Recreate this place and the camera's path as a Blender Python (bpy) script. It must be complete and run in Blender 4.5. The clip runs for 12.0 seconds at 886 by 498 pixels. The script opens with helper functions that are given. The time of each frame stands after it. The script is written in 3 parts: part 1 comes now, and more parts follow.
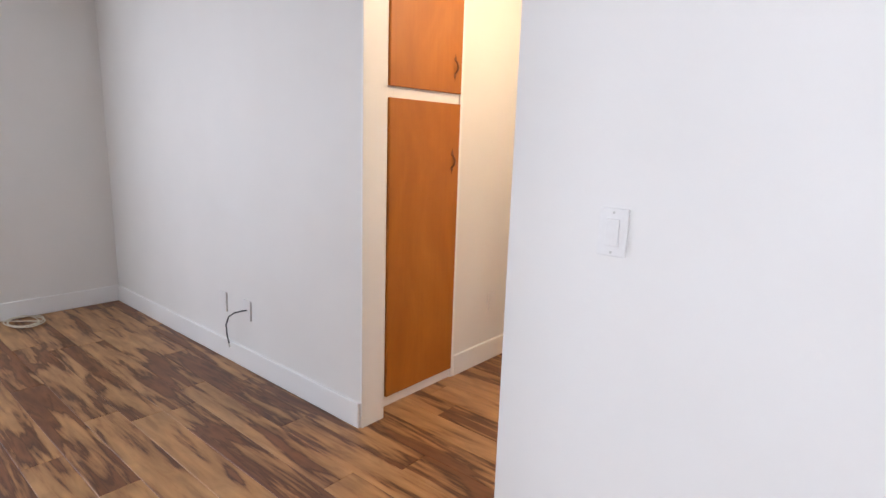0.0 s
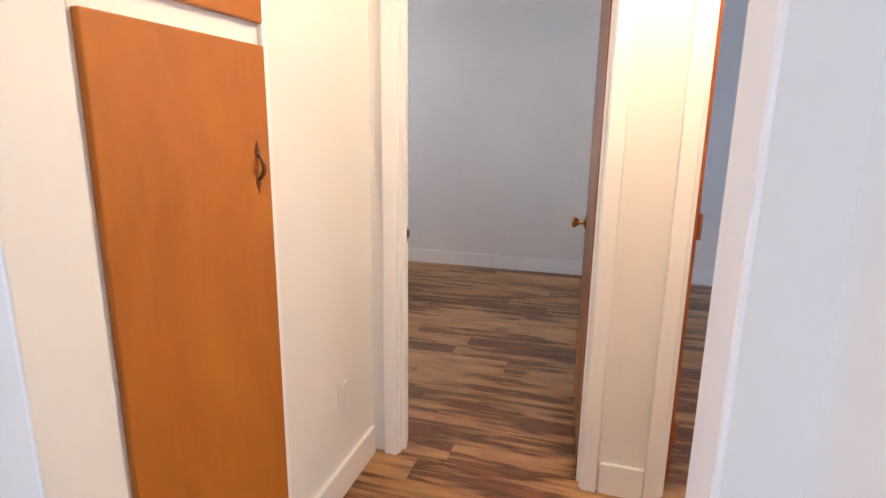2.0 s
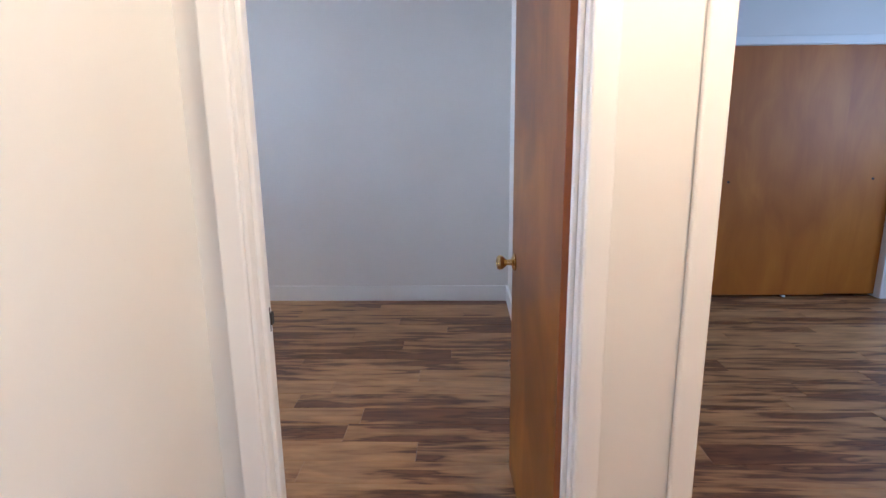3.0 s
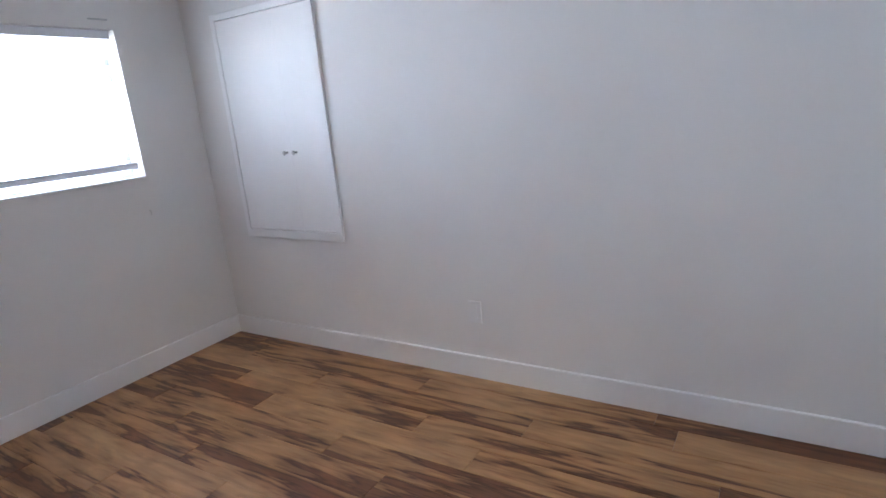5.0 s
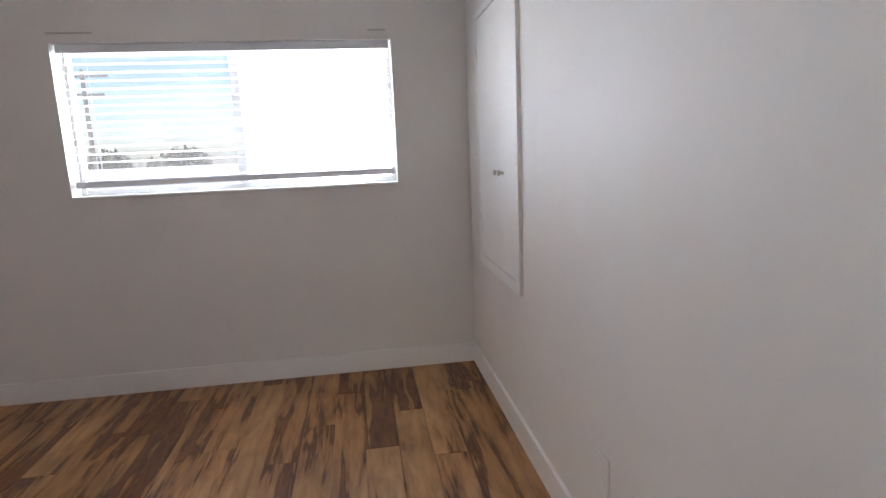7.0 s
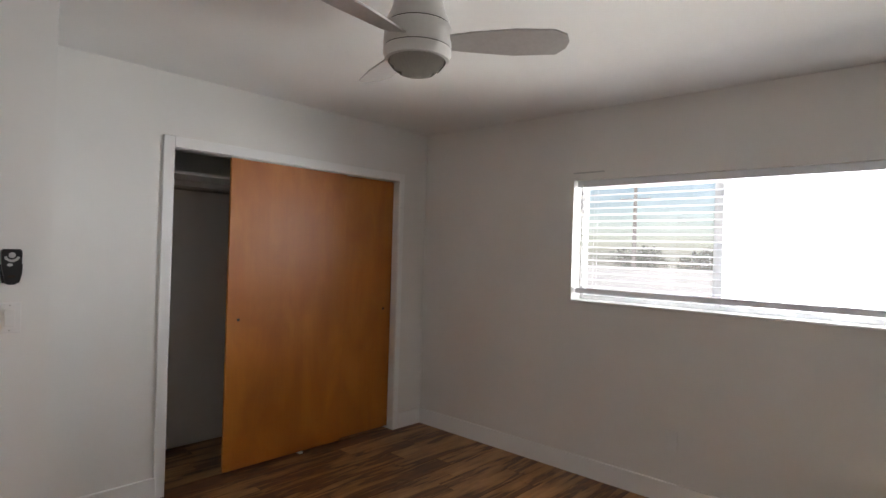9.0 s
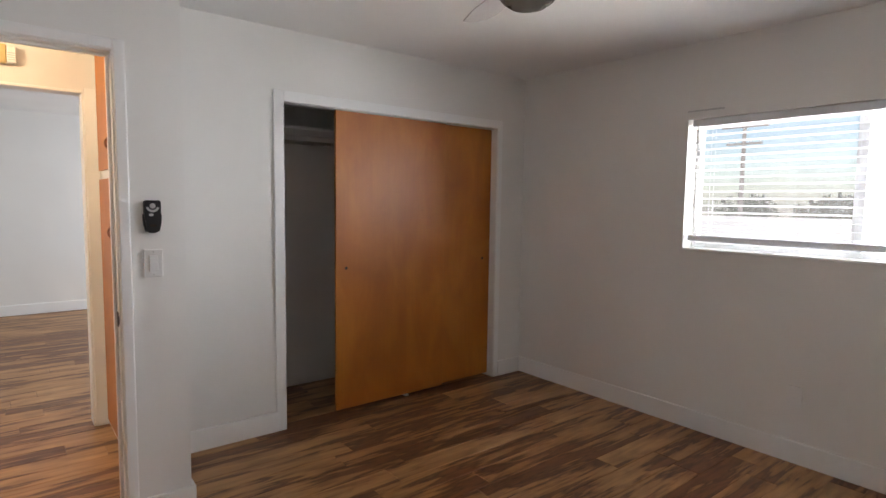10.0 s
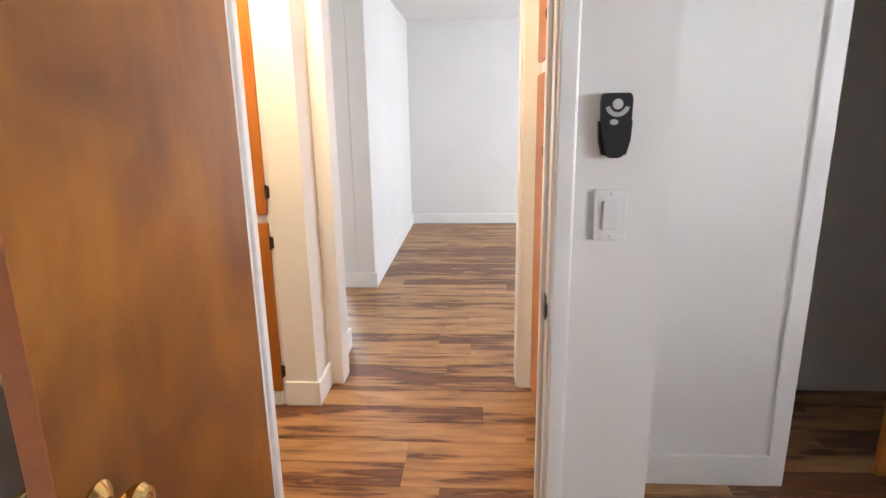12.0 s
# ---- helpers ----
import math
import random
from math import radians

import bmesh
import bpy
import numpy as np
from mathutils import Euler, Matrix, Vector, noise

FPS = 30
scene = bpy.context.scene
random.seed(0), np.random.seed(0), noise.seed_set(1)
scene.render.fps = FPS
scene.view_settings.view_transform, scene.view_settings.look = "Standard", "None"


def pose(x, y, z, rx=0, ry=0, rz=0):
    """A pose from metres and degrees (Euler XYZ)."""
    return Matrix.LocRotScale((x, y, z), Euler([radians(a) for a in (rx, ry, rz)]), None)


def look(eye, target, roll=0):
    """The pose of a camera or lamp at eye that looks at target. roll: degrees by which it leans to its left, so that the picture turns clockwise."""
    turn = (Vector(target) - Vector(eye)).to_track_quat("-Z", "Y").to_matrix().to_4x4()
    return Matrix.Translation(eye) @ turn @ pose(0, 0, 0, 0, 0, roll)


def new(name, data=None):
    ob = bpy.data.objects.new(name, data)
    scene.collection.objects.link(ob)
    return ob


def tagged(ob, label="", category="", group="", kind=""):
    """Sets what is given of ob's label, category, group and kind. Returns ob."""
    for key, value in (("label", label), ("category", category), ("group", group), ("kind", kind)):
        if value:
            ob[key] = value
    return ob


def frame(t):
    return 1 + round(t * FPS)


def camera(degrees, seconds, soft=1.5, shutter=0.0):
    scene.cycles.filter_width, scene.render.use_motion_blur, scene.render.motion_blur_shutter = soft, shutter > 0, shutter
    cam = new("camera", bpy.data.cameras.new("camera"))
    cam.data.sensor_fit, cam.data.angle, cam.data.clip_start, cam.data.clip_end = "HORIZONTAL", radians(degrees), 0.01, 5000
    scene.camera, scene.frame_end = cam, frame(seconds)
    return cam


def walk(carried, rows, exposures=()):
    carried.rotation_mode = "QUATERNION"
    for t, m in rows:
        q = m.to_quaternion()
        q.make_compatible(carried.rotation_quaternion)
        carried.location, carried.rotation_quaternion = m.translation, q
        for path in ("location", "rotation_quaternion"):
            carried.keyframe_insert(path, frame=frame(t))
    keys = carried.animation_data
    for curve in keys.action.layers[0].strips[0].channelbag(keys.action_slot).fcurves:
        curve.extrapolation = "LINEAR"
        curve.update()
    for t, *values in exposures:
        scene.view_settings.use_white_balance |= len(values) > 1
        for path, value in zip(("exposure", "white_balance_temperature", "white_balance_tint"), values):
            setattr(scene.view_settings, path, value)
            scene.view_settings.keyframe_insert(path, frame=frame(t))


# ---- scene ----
cam = camera(77.2, 12.0)
PATH = [
    (0, (1.805, -1.588, 1.337), (0.541, -0.088, 0.946), 1.9),
    (0.5, (1.539, -1.334, 1.346), (0.201, 0.118, 1.025), 1.7),
    (1, (1.266, -1.075, 1.351), (-0.046, 0.399, 1.025), 1.3),
    (1.5, (0.942, -0.832, 1.364), (-0.011, 0.874, 0.937), 1.4),
    (2, (0.774, -0.528, 1.34), (0.229, 1.343, 0.889), 0.8),
    (2.5, (0.598, -0.176, 1.341), (0.353, 1.762, 0.913), -0.2),
    (3, (0.511, 0.21, 1.358), (0.441, 2.162, 0.925), -0.7),
    (3.5, (0.505, 0.66, 1.348), (0.241, 2.589, 0.89), -1.4),
    (3.7, (0.484, 0.854, 1.334), (0.144, 2.77, 0.873), -1.6),
    (5.3, (0.164, 2.463, 1.397), (-0.929, 4.054, 0.874), -6.3),
    (5.5, (0.178, 2.674, 1.363), (-0.917, 4.257, 0.82), -6.8),
    (6, (0.201, 3.146, 1.297), (-1.01, 4.651, 0.779), -6.1),
    (6.5, (0.245, 3.51, 1.298), (-1.363, 4.618, 0.864), -4.6),
    (7, (0.303, 3.792, 1.319), (-1.645, 4.073, 0.964), -2.4),
    (7.5, (0.393, 3.895, 1.353), (-1.545, 3.456, 1.127), 0.1),
    (9.3, (0.356, 4.148, 1.447), (-1.041, 2.717, 1.424), 1.3),
    (9.5, (0.362, 4.142, 1.432), (-0.986, 2.666, 1.37), 1.0),
    (10, (0.403, 4.055, 1.408), (-0.837, 2.494, 1.239), 0.8),
    (10.5, (0.384, 3.865, 1.378), (-0.732, 2.229, 1.095), 0.5),
    (11, (0.321, 3.569, 1.364), (-0.524, 1.797, 0.982), 0.0),
    (11.5, (0.236, 3.211, 1.352), (-0.09, 1.292, 0.893), -0.5),
    (12, (0.212, 2.728, 1.364), (0.331, 0.793, 0.886), -0.9),
]
EXPOSURES = [(0, 0.06, 6100, 16), (1, 0.26, 6100, 16), (2, 0.42, 5800, 15), (2.5, 0.4, 5350, 14), (3, 0.28, 5050, 12), (3.7, 0.4, 4650, 11), (4.5, 0.38, 5150, 11), (5.3, 0.36, 5300, 11),
             (6, 0.44, 6000, 12), (6.5, 0.44, 6050, 12), (7, 0.1, 5900, 12), (7.5, -0.12, 6100, 10), (9.5, -0.22, 6350, 10), (10.5, 0.32, 6200, 12), (11, 0.64, 6200, 12), (11.5, 0.76, 6150, 12), (12, 0.54, 6150, 12)]
walk(cam, [(t, look(eye, target, roll)) for t, eye, target, roll in PATH], EXPOSURES)
# ---- exposure and light ----
world = bpy.data.worlds.new("sky")
scene.world = world
world.use_nodes = True
_sky = world.node_tree.nodes.new("ShaderNodeTexSky")
_sky.sky_type, _sky.sun_disc = "NISHITA", False
_sky.sun_elevation, _sky.sun_rotation = radians(65), radians(40)
world.node_tree.nodes["Background"].inputs["Strength"].default_value = 0.12
world.node_tree.links.new(_sky.outputs[0], world.node_tree.nodes["Background"].inputs["Color"])


def lamp(name, kind, m, energy, color, size=0.0, size_y=0.0):
    d = bpy.data.lights.new(name, kind)
    d.energy, d.color = energy, color
    if kind == "AREA":
        d.shape, d.size, d.size_y = "RECTANGLE", size, size_y
    elif kind == "SUN":
        d.angle = size
    else:
        d.shadow_soft_size = size
    ob = new(name, d)
    ob.matrix_world = m
    return ob


DAY = (0.86, 0.93, 1.0)
lamp("sun", "SUN", look((0, 0, 20), (-0.3, -0.35, 19)), 5.0, (1.0, 0.95, 0.88), radians(0.5))
# area lamps in place of daylight; the bedroom pair hangs outside its window
lamp("bedroom_window_light", "AREA", look((-4.20, 3.60, 1.62), (0, 3.0, 1.30)), 104, (0.95, 0.97, 1.0), 1.4, 1.15).data.spread = radians(140)
# added fill from below, in place of light off the ground, for the ceiling
lamp("bedroom_ground_fill", "AREA", look((-4.4, 3.13, 0.35), (-2.96, 3.13, 1.5)), 225, (1.0, 0.93, 0.82), 2.2, 0.9)
lamp("living_window_light", "AREA", look((-2.94, -2.6, 1.45), (0, -2.4, 1.2)), 74, DAY, 1.8, 1.3)
# added fill for the switch wall, set in an invented kitchen window
lamp("kitchen_fill_light", "AREA", look((2.2, -4.20, 1.5), (1.8, 0, 1.2)), 64, DAY, 1.5, 1.2)
lamp("far_bedroom_window_light", "AREA", look((4.43, 2.9, 1.5), (1, 3, 0.9)), 24, (0.6, 0.78, 1.0), 1.5, 1.0)
lamp("hall_bulb", "POINT", pose(1.0, 0.80, 2.27), 39, (1.0, 0.745, 0.445), 0.06)

# ---- materials ----


def ramp_node(nt, stops):
    n = nt.nodes.new("ShaderNodeValToRGB")
    while len(n.color_ramp.elements) < len(stops):
        n.color_ramp.elements.new(0.5)
    for e, (p, c) in zip(n.color_ramp.elements, stops):
        e.position, e.color = p, (*c, 1)
    return n


def base_material(name, rough=0.5, metal=0.0):
    m = bpy.data.materials.new(name)
    m.use_nodes = True
    b = m.node_tree.nodes["Principled BSDF"]
    b.inputs["Roughness"].default_value, b.inputs["Metallic"].default_value = rough, metal
    return m, m.node_tree, b


def noise_node(nt, coord, scale, detail=3.0, distort=0.0, stretch=(1, 1, 1)):
    mp = nt.nodes.new("ShaderNodeMapping")
    mp.inputs["Scale"].default_value = stretch
    nt.links.new(coord, mp.inputs["Vector"])
    n = nt.nodes.new("ShaderNodeTexNoise")
    n.inputs["Scale"].default_value, n.inputs["Detail"].default_value = scale, detail
    n.inputs["Distortion"].default_value = distort
    nt.links.new(mp.outputs[0], n.inputs["Vector"])
    return n


def add_bump(nt, b, height, strength, distance):
    n = nt.nodes.new("ShaderNodeBump")
    n.inputs["Strength"].default_value, n.inputs["Distance"].default_value = strength, distance
    nt.links.new(height, n.inputs["Height"])
    nt.links.new(n.outputs[0], b.inputs["Normal"])


def object_coord(nt):
    return nt.nodes.new("ShaderNodeTexCoord").outputs["Object"]


def paint(name, dark, light, rough, bump_scale=140, bump=0.12):
    """Painted plaster or wood: faint mottling and a fine roller texture."""
    m, nt, b = base_material(name, rough)
    co = object_coord(nt)
    big = noise_node(nt, co, 1.7, 4)
    r = ramp_node(nt, [(0.3, dark), (0.7, light)])
    nt.links.new(big.outputs["Fac"], r.inputs[0])
    nt.links.new(r.outputs[0], b.inputs["Base Color"])
    add_bump(nt, b, noise_node(nt, co, bump_scale, 3).outputs["Fac"], bump, 0.002)
    return m


def plain(name, color, rough, metal=0.0, wear=0.12):
    m, nt, b = base_material(name, rough, metal)
    n = noise_node(nt, object_coord(nt), 60, 3)
    r = ramp_node(nt, [(0.3, tuple(c * (1 - wear) for c in color)), (0.7, color)])
    nt.links.new(n.outputs["Fac"], r.inputs[0])
    nt.links.new(r.outputs[0], b.inputs["Base Color"])
    return m


def veneer(name, stops, rough=0.38, figure=(1.7, 1.7, 0.65), grain_share=0.14):
    """Varnished plywood: long upright grain with broad cloudy figure."""
    m, nt, b = base_material(name, rough)
    co = object_coord(nt)
    cloud = noise_node(nt, co, 2.4, 4, 0.9, figure)
    grain = noise_node(nt, co, 40, 4, 0.2, (1.6, 1.6, 0.05))
    mix = nt.nodes.new("ShaderNodeMix")
    mix.inputs["Factor"].default_value = grain_share
    nt.links.new(cloud.outputs["Fac"], mix.inputs["A"])
    nt.links.new(grain.outputs["Fac"], mix.inputs["B"])
    r = ramp_node(nt, stops)
    nt.links.new(mix.outputs["Result"], r.inputs[0])
    nt.links.new(r.outputs[0], b.inputs["Base Color"])
    add_bump(nt, b, grain.outputs["Fac"], 0.06, 0.001)
    return m


def plank_material():
    """Vinyl planks printed with streaky acacia: tan to dark brown, each its own piece of the print."""
    m, nt, b = base_material("floor_vinyl_wood", 0.42)
    co = object_coord(nt)
    info = nt.nodes.new("ShaderNodeObjectInfo")
    mul = nt.nodes.new("ShaderNodeMath")
    mul.operation = "MULTIPLY"
    mul.inputs[1].default_value = 173.0
    nt.links.new(info.outputs["Random"], mul.inputs[0])
    off = nt.nodes.new("ShaderNodeCombineXYZ")
    nt.links.new(mul.outputs[0], off.inputs[0])
    nt.links.new(mul.outputs[0], off.inputs[1])
    add = nt.nodes.new("ShaderNodeVectorMath")
    nt.links.new(co, add.inputs[0])
    nt.links.new(off.outputs[0], add.inputs[1])
    shift = add.outputs[0]
    broad = noise_node(nt, shift, 2.0, 4, 0.5, (0.65, 4.2, 1))
    streak = noise_node(nt, shift, 3.5, 4, 0.9, (0.5, 4.6, 1))
    fine = noise_node(nt, shift, 22, 3, 0.6, (0.16, 3.0, 1))
    one = nt.nodes.new("ShaderNodeMix")
    one.inputs["Factor"].default_value = 0.5
    nt.links.new(broad.outputs["Fac"], one.inputs["A"])
    nt.links.new(streak.outputs["Fac"], one.inputs["B"])
    two = nt.nodes.new("ShaderNodeMix")
    two.inputs["Factor"].default_value = 0.13
    nt.links.new(one.outputs["Result"], two.inputs["A"])
    nt.links.new(fine.outputs["Fac"], two.inputs["B"])
    tone = nt.nodes.new("ShaderNodeMath")
    tone.operation = "MULTIPLY_ADD"
    nt.links.new(info.outputs["Random"], tone.inputs[0])
    tone.inputs[1].default_value = 0.14
    nt.links.new(two.outputs["Result"], tone.inputs[2])
    r = ramp_node(nt, [(0.39, (0.105, 0.036, 0.014)), (0.49, (0.185, 0.072, 0.027)), (0.526, (0.085, 0.030, 0.011)),
                       (0.550, (0.25, 0.118, 0.046)), (0.59, (0.37, 0.195, 0.078)), (0.74, (0.48, 0.28, 0.122))])
    nt.links.new(tone.outputs[0], r.inputs[0])
    mottle = noise_node(nt, shift, 13, 3, 0.6, (0.35, 1.5, 1))
    shade = ramp_node(nt, [(0.34, (0.56, 0.52, 0.50)), (0.5, (0.92, 0.91, 0.90)), (0.66, (1.22, 1.20, 1.16))])
    nt.links.new(mottle.outputs["Fac"], shade.inputs[0])
    mul2 = nt.nodes.new("ShaderNodeMix")
    mul2.data_type, mul2.blend_type = "RGBA", "MULTIPLY"
    mul2.inputs[0].default_value = 0.55
    nt.links.new(r.outputs[0], mul2.inputs[6])
    nt.links.new(shade.outputs[0], mul2.inputs[7])
    nt.links.new(mul2.outputs[2], b.inputs["Base Color"])
    add_bump(nt, b, two.outputs["Result"], 0.1, 0.001)
    return m


WALL = paint("wall_paint_white", (0.77, 0.755, 0.725), (0.81, 0.795, 0.765), 0.58)
CEIL = paint("ceiling_paint_white", (0.80, 0.79, 0.77), (0.84, 0.83, 0.81), 0.8, 90, 0.3)
TRIM = paint("trim_paint_white", (0.84, 0.835, 0.82), (0.88, 0.875, 0.86), 0.4, 60, 0.05)
ORANGE = veneer("orange_birch_veneer", [(0.28, (0.33, 0.099, 0.007)), (0.5, (0.40, 0.130, 0.010)), (0.72, (0.475, 0.170, 0.016))], 0.45)
BROWN = veneer("brown_mahogany_veneer", [(0.34, (0.13, 0.040, 0.007)), (0.48, (0.20, 0.068, 0.009)), (0.57, (0.26, 0.092, 0.010)), (0.70, (0.33, 0.13, 0.015))], 0.36, (1.5, 1.5, 1.0), 0.09)
EDGE = plain("red_brown_door_edge", (0.30, 0.085, 0.016), 0.4)
BRASS = plain("polished_brass", (0.83, 0.62, 0.28), 0.16, 1.0, 0.05)
COPPER = plain("aged_copper", (0.28, 0.12, 0.06), 0.4, 0.8, 0.4)
STEEL = plain("brushed_steel", (0.62, 0.61, 0.58), 0.3, 1.0)
BRONZE = plain("dark_bronze", (0.06, 0.045, 0.035), 0.45, 0.7, 0.3)
PLASTIC = plain("white_plastic", (0.80, 0.79, 0.77), 0.3, 0, 0.03)
BLACK = plain("black_plastic", (0.014, 0.014, 0.016), 0.35)
GREY = plain("light_grey_rubber", (0.55, 0.55, 0.54), 0.5)
RUBBER = plain("black_cable_rubber", (0.02, 0.02, 0.022), 0.5)
CORD = plain("ivory_cord", (0.72, 0.68, 0.55), 0.55)
TAN = plain("tan_chime_plastic", (0.62, 0.45, 0.2), 0.5)
DARK = plain("dark_void", (0.03, 0.028, 0.026), 0.8)
ALU = plain("white_aluminium", (0.74, 0.74, 0.74), 0.35, 0.1)
SLAT = plain("white_blind_slat", (0.78, 0.79, 0.82), 0.4, 0, 0.04)
FANW = plain("fan_white_enamel", (0.74, 0.72, 0.69), 0.3, 0, 0.04)
BLADE = plain("fan_blade_grey_white", (0.52, 0.49, 0.47), 0.5, 0, 0.08)
STUCCO = paint("house_stucco", (0.55, 0.5, 0.44), (0.66, 0.62, 0.55), 0.9, 40, 0.4)
ROOF = plain("pale_roof_shingle", (0.50, 0.47, 0.45), 0.9, 0, 0.25)
ROOF_EDGE = plain("grey_fascia", (0.4, 0.36, 0.33), 0.8)
LEAF = plain("tree_foliage", (0.12, 0.12, 0.09), 0.8, 0, 0.5)
BARK = plain("tree_bark", (0.12, 0.09, 0.06), 0.9, 0, 0.4)
POLEW = plain("pole_wood", (0.30, 0.26, 0.23), 0.9, 0, 0.3)
GROUND = plain("dry_ground", (0.3, 0.27, 0.22), 0.95, 0, 0.3)
GLASSW = plain("window_pane_dark_room", (0.05, 0.06, 0.07), 0.15)


def glass(name, color, rough):
    m, nt, b = base_material(name, rough)
    b.inputs["Base Color"].default_value = (*color, 1)
    b.inputs["Transmission Weight"].default_value = 1.0
    b.inputs["IOR"].default_value = 1.45
    return m


PANE = glass("clear_glass", (0.97, 0.98, 0.98), 0.0)
FROST = glass("ribbed_frosted_glass", (0.42, 0.40, 0.36), 0.18)


def screen_material(name, cover):
    """Fine insect mesh, also the haze veil: mostly open, its threads catch the light."""
    m = bpy.data.materials.new(name)
    m.use_nodes = True
    nt = m.node_tree
    out = nt.nodes["Material Output"]
    a = nt.nodes.new("ShaderNodeBsdfTransparent")
    t = nt.nodes.new("ShaderNodeBsdfTranslucent")
    t.inputs[0].default_value = (0.8, 0.8, 0.8, 1)
    mx = nt.nodes.new("ShaderNodeMixShader")
    mx.inputs[0].default_value = cover
    nt.links.new(a.outputs[0], mx.inputs[1])
    nt.links.new(t.outputs[0], mx.inputs[2])
    nt.links.new(mx.outputs[0], out.inputs["Surface"])
    return m


SCREEN = screen_material("insect_mesh", 0.09)
# veil that imitates bright haze over the view outside, no real layer
HAZE = screen_material("haze_veil", 0.016)


def glow(name, color, strength):
    m, nt, b = base_material(name, 0.4)
    b.inputs["Base Color"].default_value = (0.8, 0.75, 0.65, 1)
    b.inputs["Emission Color"].default_value = (*color, 1)
    b.inputs["Emission Strength"].default_value = strength
    return m


DOME = glow("lit_opal_glass", (1.0, 0.66, 0.3), 6.0)

# ---- mesh helpers ----


def box(bm, x0, x1, y0, y1, z0, z1, bevel=0.0, segments=2):
    vs = [bm.verts.new(p) for p in ((x0, y0, z0), (x1, y0, z0), (x1, y1, z0), (x0, y1, z0),
                                    (x0, y0, z1), (x1, y0, z1), (x1, y1, z1), (x0, y1, z1))]
    fs = [bm.faces.new([vs[i] for i in q]) for q in ((0, 3, 2, 1), (4, 5, 6, 7), (0, 1, 5, 4), (1, 2, 6, 5), (2, 3, 7, 6), (3, 0, 4, 7))]
    if bevel:
        edges = list({e for f in fs for e in f.edges})
        bmesh.ops.bevel(bm, geom=edges, offset=bevel, segments=segments, affect="EDGES", profile=0.5)


def lathe(bm, profile, m=None, steps=24):
    """Spin (radius, height) pairs round z, then move by m."""
    rings = []
    m = m or Matrix()
    for r, z in profile:
        rings.append([bm.verts.new(m @ Vector((r * math.cos(2 * math.pi * k / steps), r * math.sin(2 * math.pi * k / steps), z))) for k in range(steps)])
    for a, b in zip(rings, rings[1:]):
        for k in range(steps):
            bm.faces.new((a[k], a[(k + 1) % steps], b[(k + 1) % steps], b[k]))
    bm.faces.new(rings[0][::-1])
    bm.faces.new(rings[-1])


def tube(bm, pts, radius, steps=8):
    """A round bar along the points; radius is a number or one for each point."""
    pts = [Vector(p) for p in pts]
    rad = radius if isinstance(radius, (list, tuple)) else [radius] * len(pts)
    rings = []
    for i, p in enumerate(pts):
        d = (pts[min(i + 1, len(pts) - 1)] - pts[max(i - 1, 0)]).normalized()
        q = d.to_track_quat("Z", "Y")
        rings.append([bm.verts.new(p + q @ Vector((rad[i] * math.cos(2 * math.pi * k / steps), rad[i] * math.sin(2 * math.pi * k / steps), 0))) for k in range(steps)])
    for a, b in zip(rings, rings[1:]):
        for k in range(steps):
            bm.faces.new((a[k], a[(k + 1) % steps], b[(k + 1) % steps], b[k]))
    bm.faces.new(rings[0][::-1])
    bm.faces.new(rings[-1])


def outline(bm, pts, depth, m):
    """Extrude a flat outline (x, y) by depth along z, then move by m."""
    a = [bm.verts.new(m @ Vector((x, y, 0))) for x, y in pts]
    b = [bm.verts.new(m @ Vector((x, y, depth))) for x, y in pts]
    bm.faces.new(a[::-1])
    bm.faces.new(b)
    n = len(pts)
    for k in range(n):
        bm.faces.new((a[k], a[(k + 1) % n], b[(k + 1) % n], b[k]))


def mesh_of(name, bm, material, smooth=False):
    bmesh.ops.recalc_face_normals(bm, faces=bm.faces)
    me = bpy.data.meshes.new(name)
    bm.to_mesh(me)
    bm.free()
    me.materials.append(material)
    if smooth:
        for p in me.polygons:
            p.use_smooth = True
        me.set_sharp_from_angle(angle=radians(40))
    return me


def part(name, bm, material, parent, label="", smooth=False):
    ob = new(name, mesh_of(name, bm, material, smooth))
    ob.parent = parent
    if label:
        ob["label"] = label
    return ob


def thing(name, at, label, category, group="", kind="", turn=0.0):
    ob = new(name)
    ob.empty_display_size = 0.1
    ob.matrix_world = pose(*at, 0, 0, turn)
    return tagged(ob, label, category, group, kind)


def boxes(name, material, list_of_boxes, label, category, bevel=0.0, kind="structure"):
    bm = bmesh.new()
    for b in list_of_boxes:
        box(bm, *b, bevel)
    ob = new(name, mesh_of(name, bm, material))
    return tagged(ob, label, category, "", kind)


def slab(x0, x1, y0, y1, z0, z1, bevel=0.0):
    bm = bmesh.new()
    box(bm, x0, x1, y0, y1, z0, z1, bevel)
    return bm


# ---- plan ----
H = 2.40            # ceiling
XW = -2.967          # bedroom window wall
YN = 4.445           # bedroom far wall
YC = 0.862          # bedroom closet wall
YD0, YD1 = 1.385, 1.480  # wall with the bedroom doors
HEAD = 1.98         # door heads
XH = -0.07          # hall west wall
XE, XE2 = 0.87, 0.975  # faces of the wall between the bedrooms
BB, BT = 0.124, 0.017   # baseboard height and thickness
C1, C2, CT = -2.657, -0.917, 1.984  # closet opening

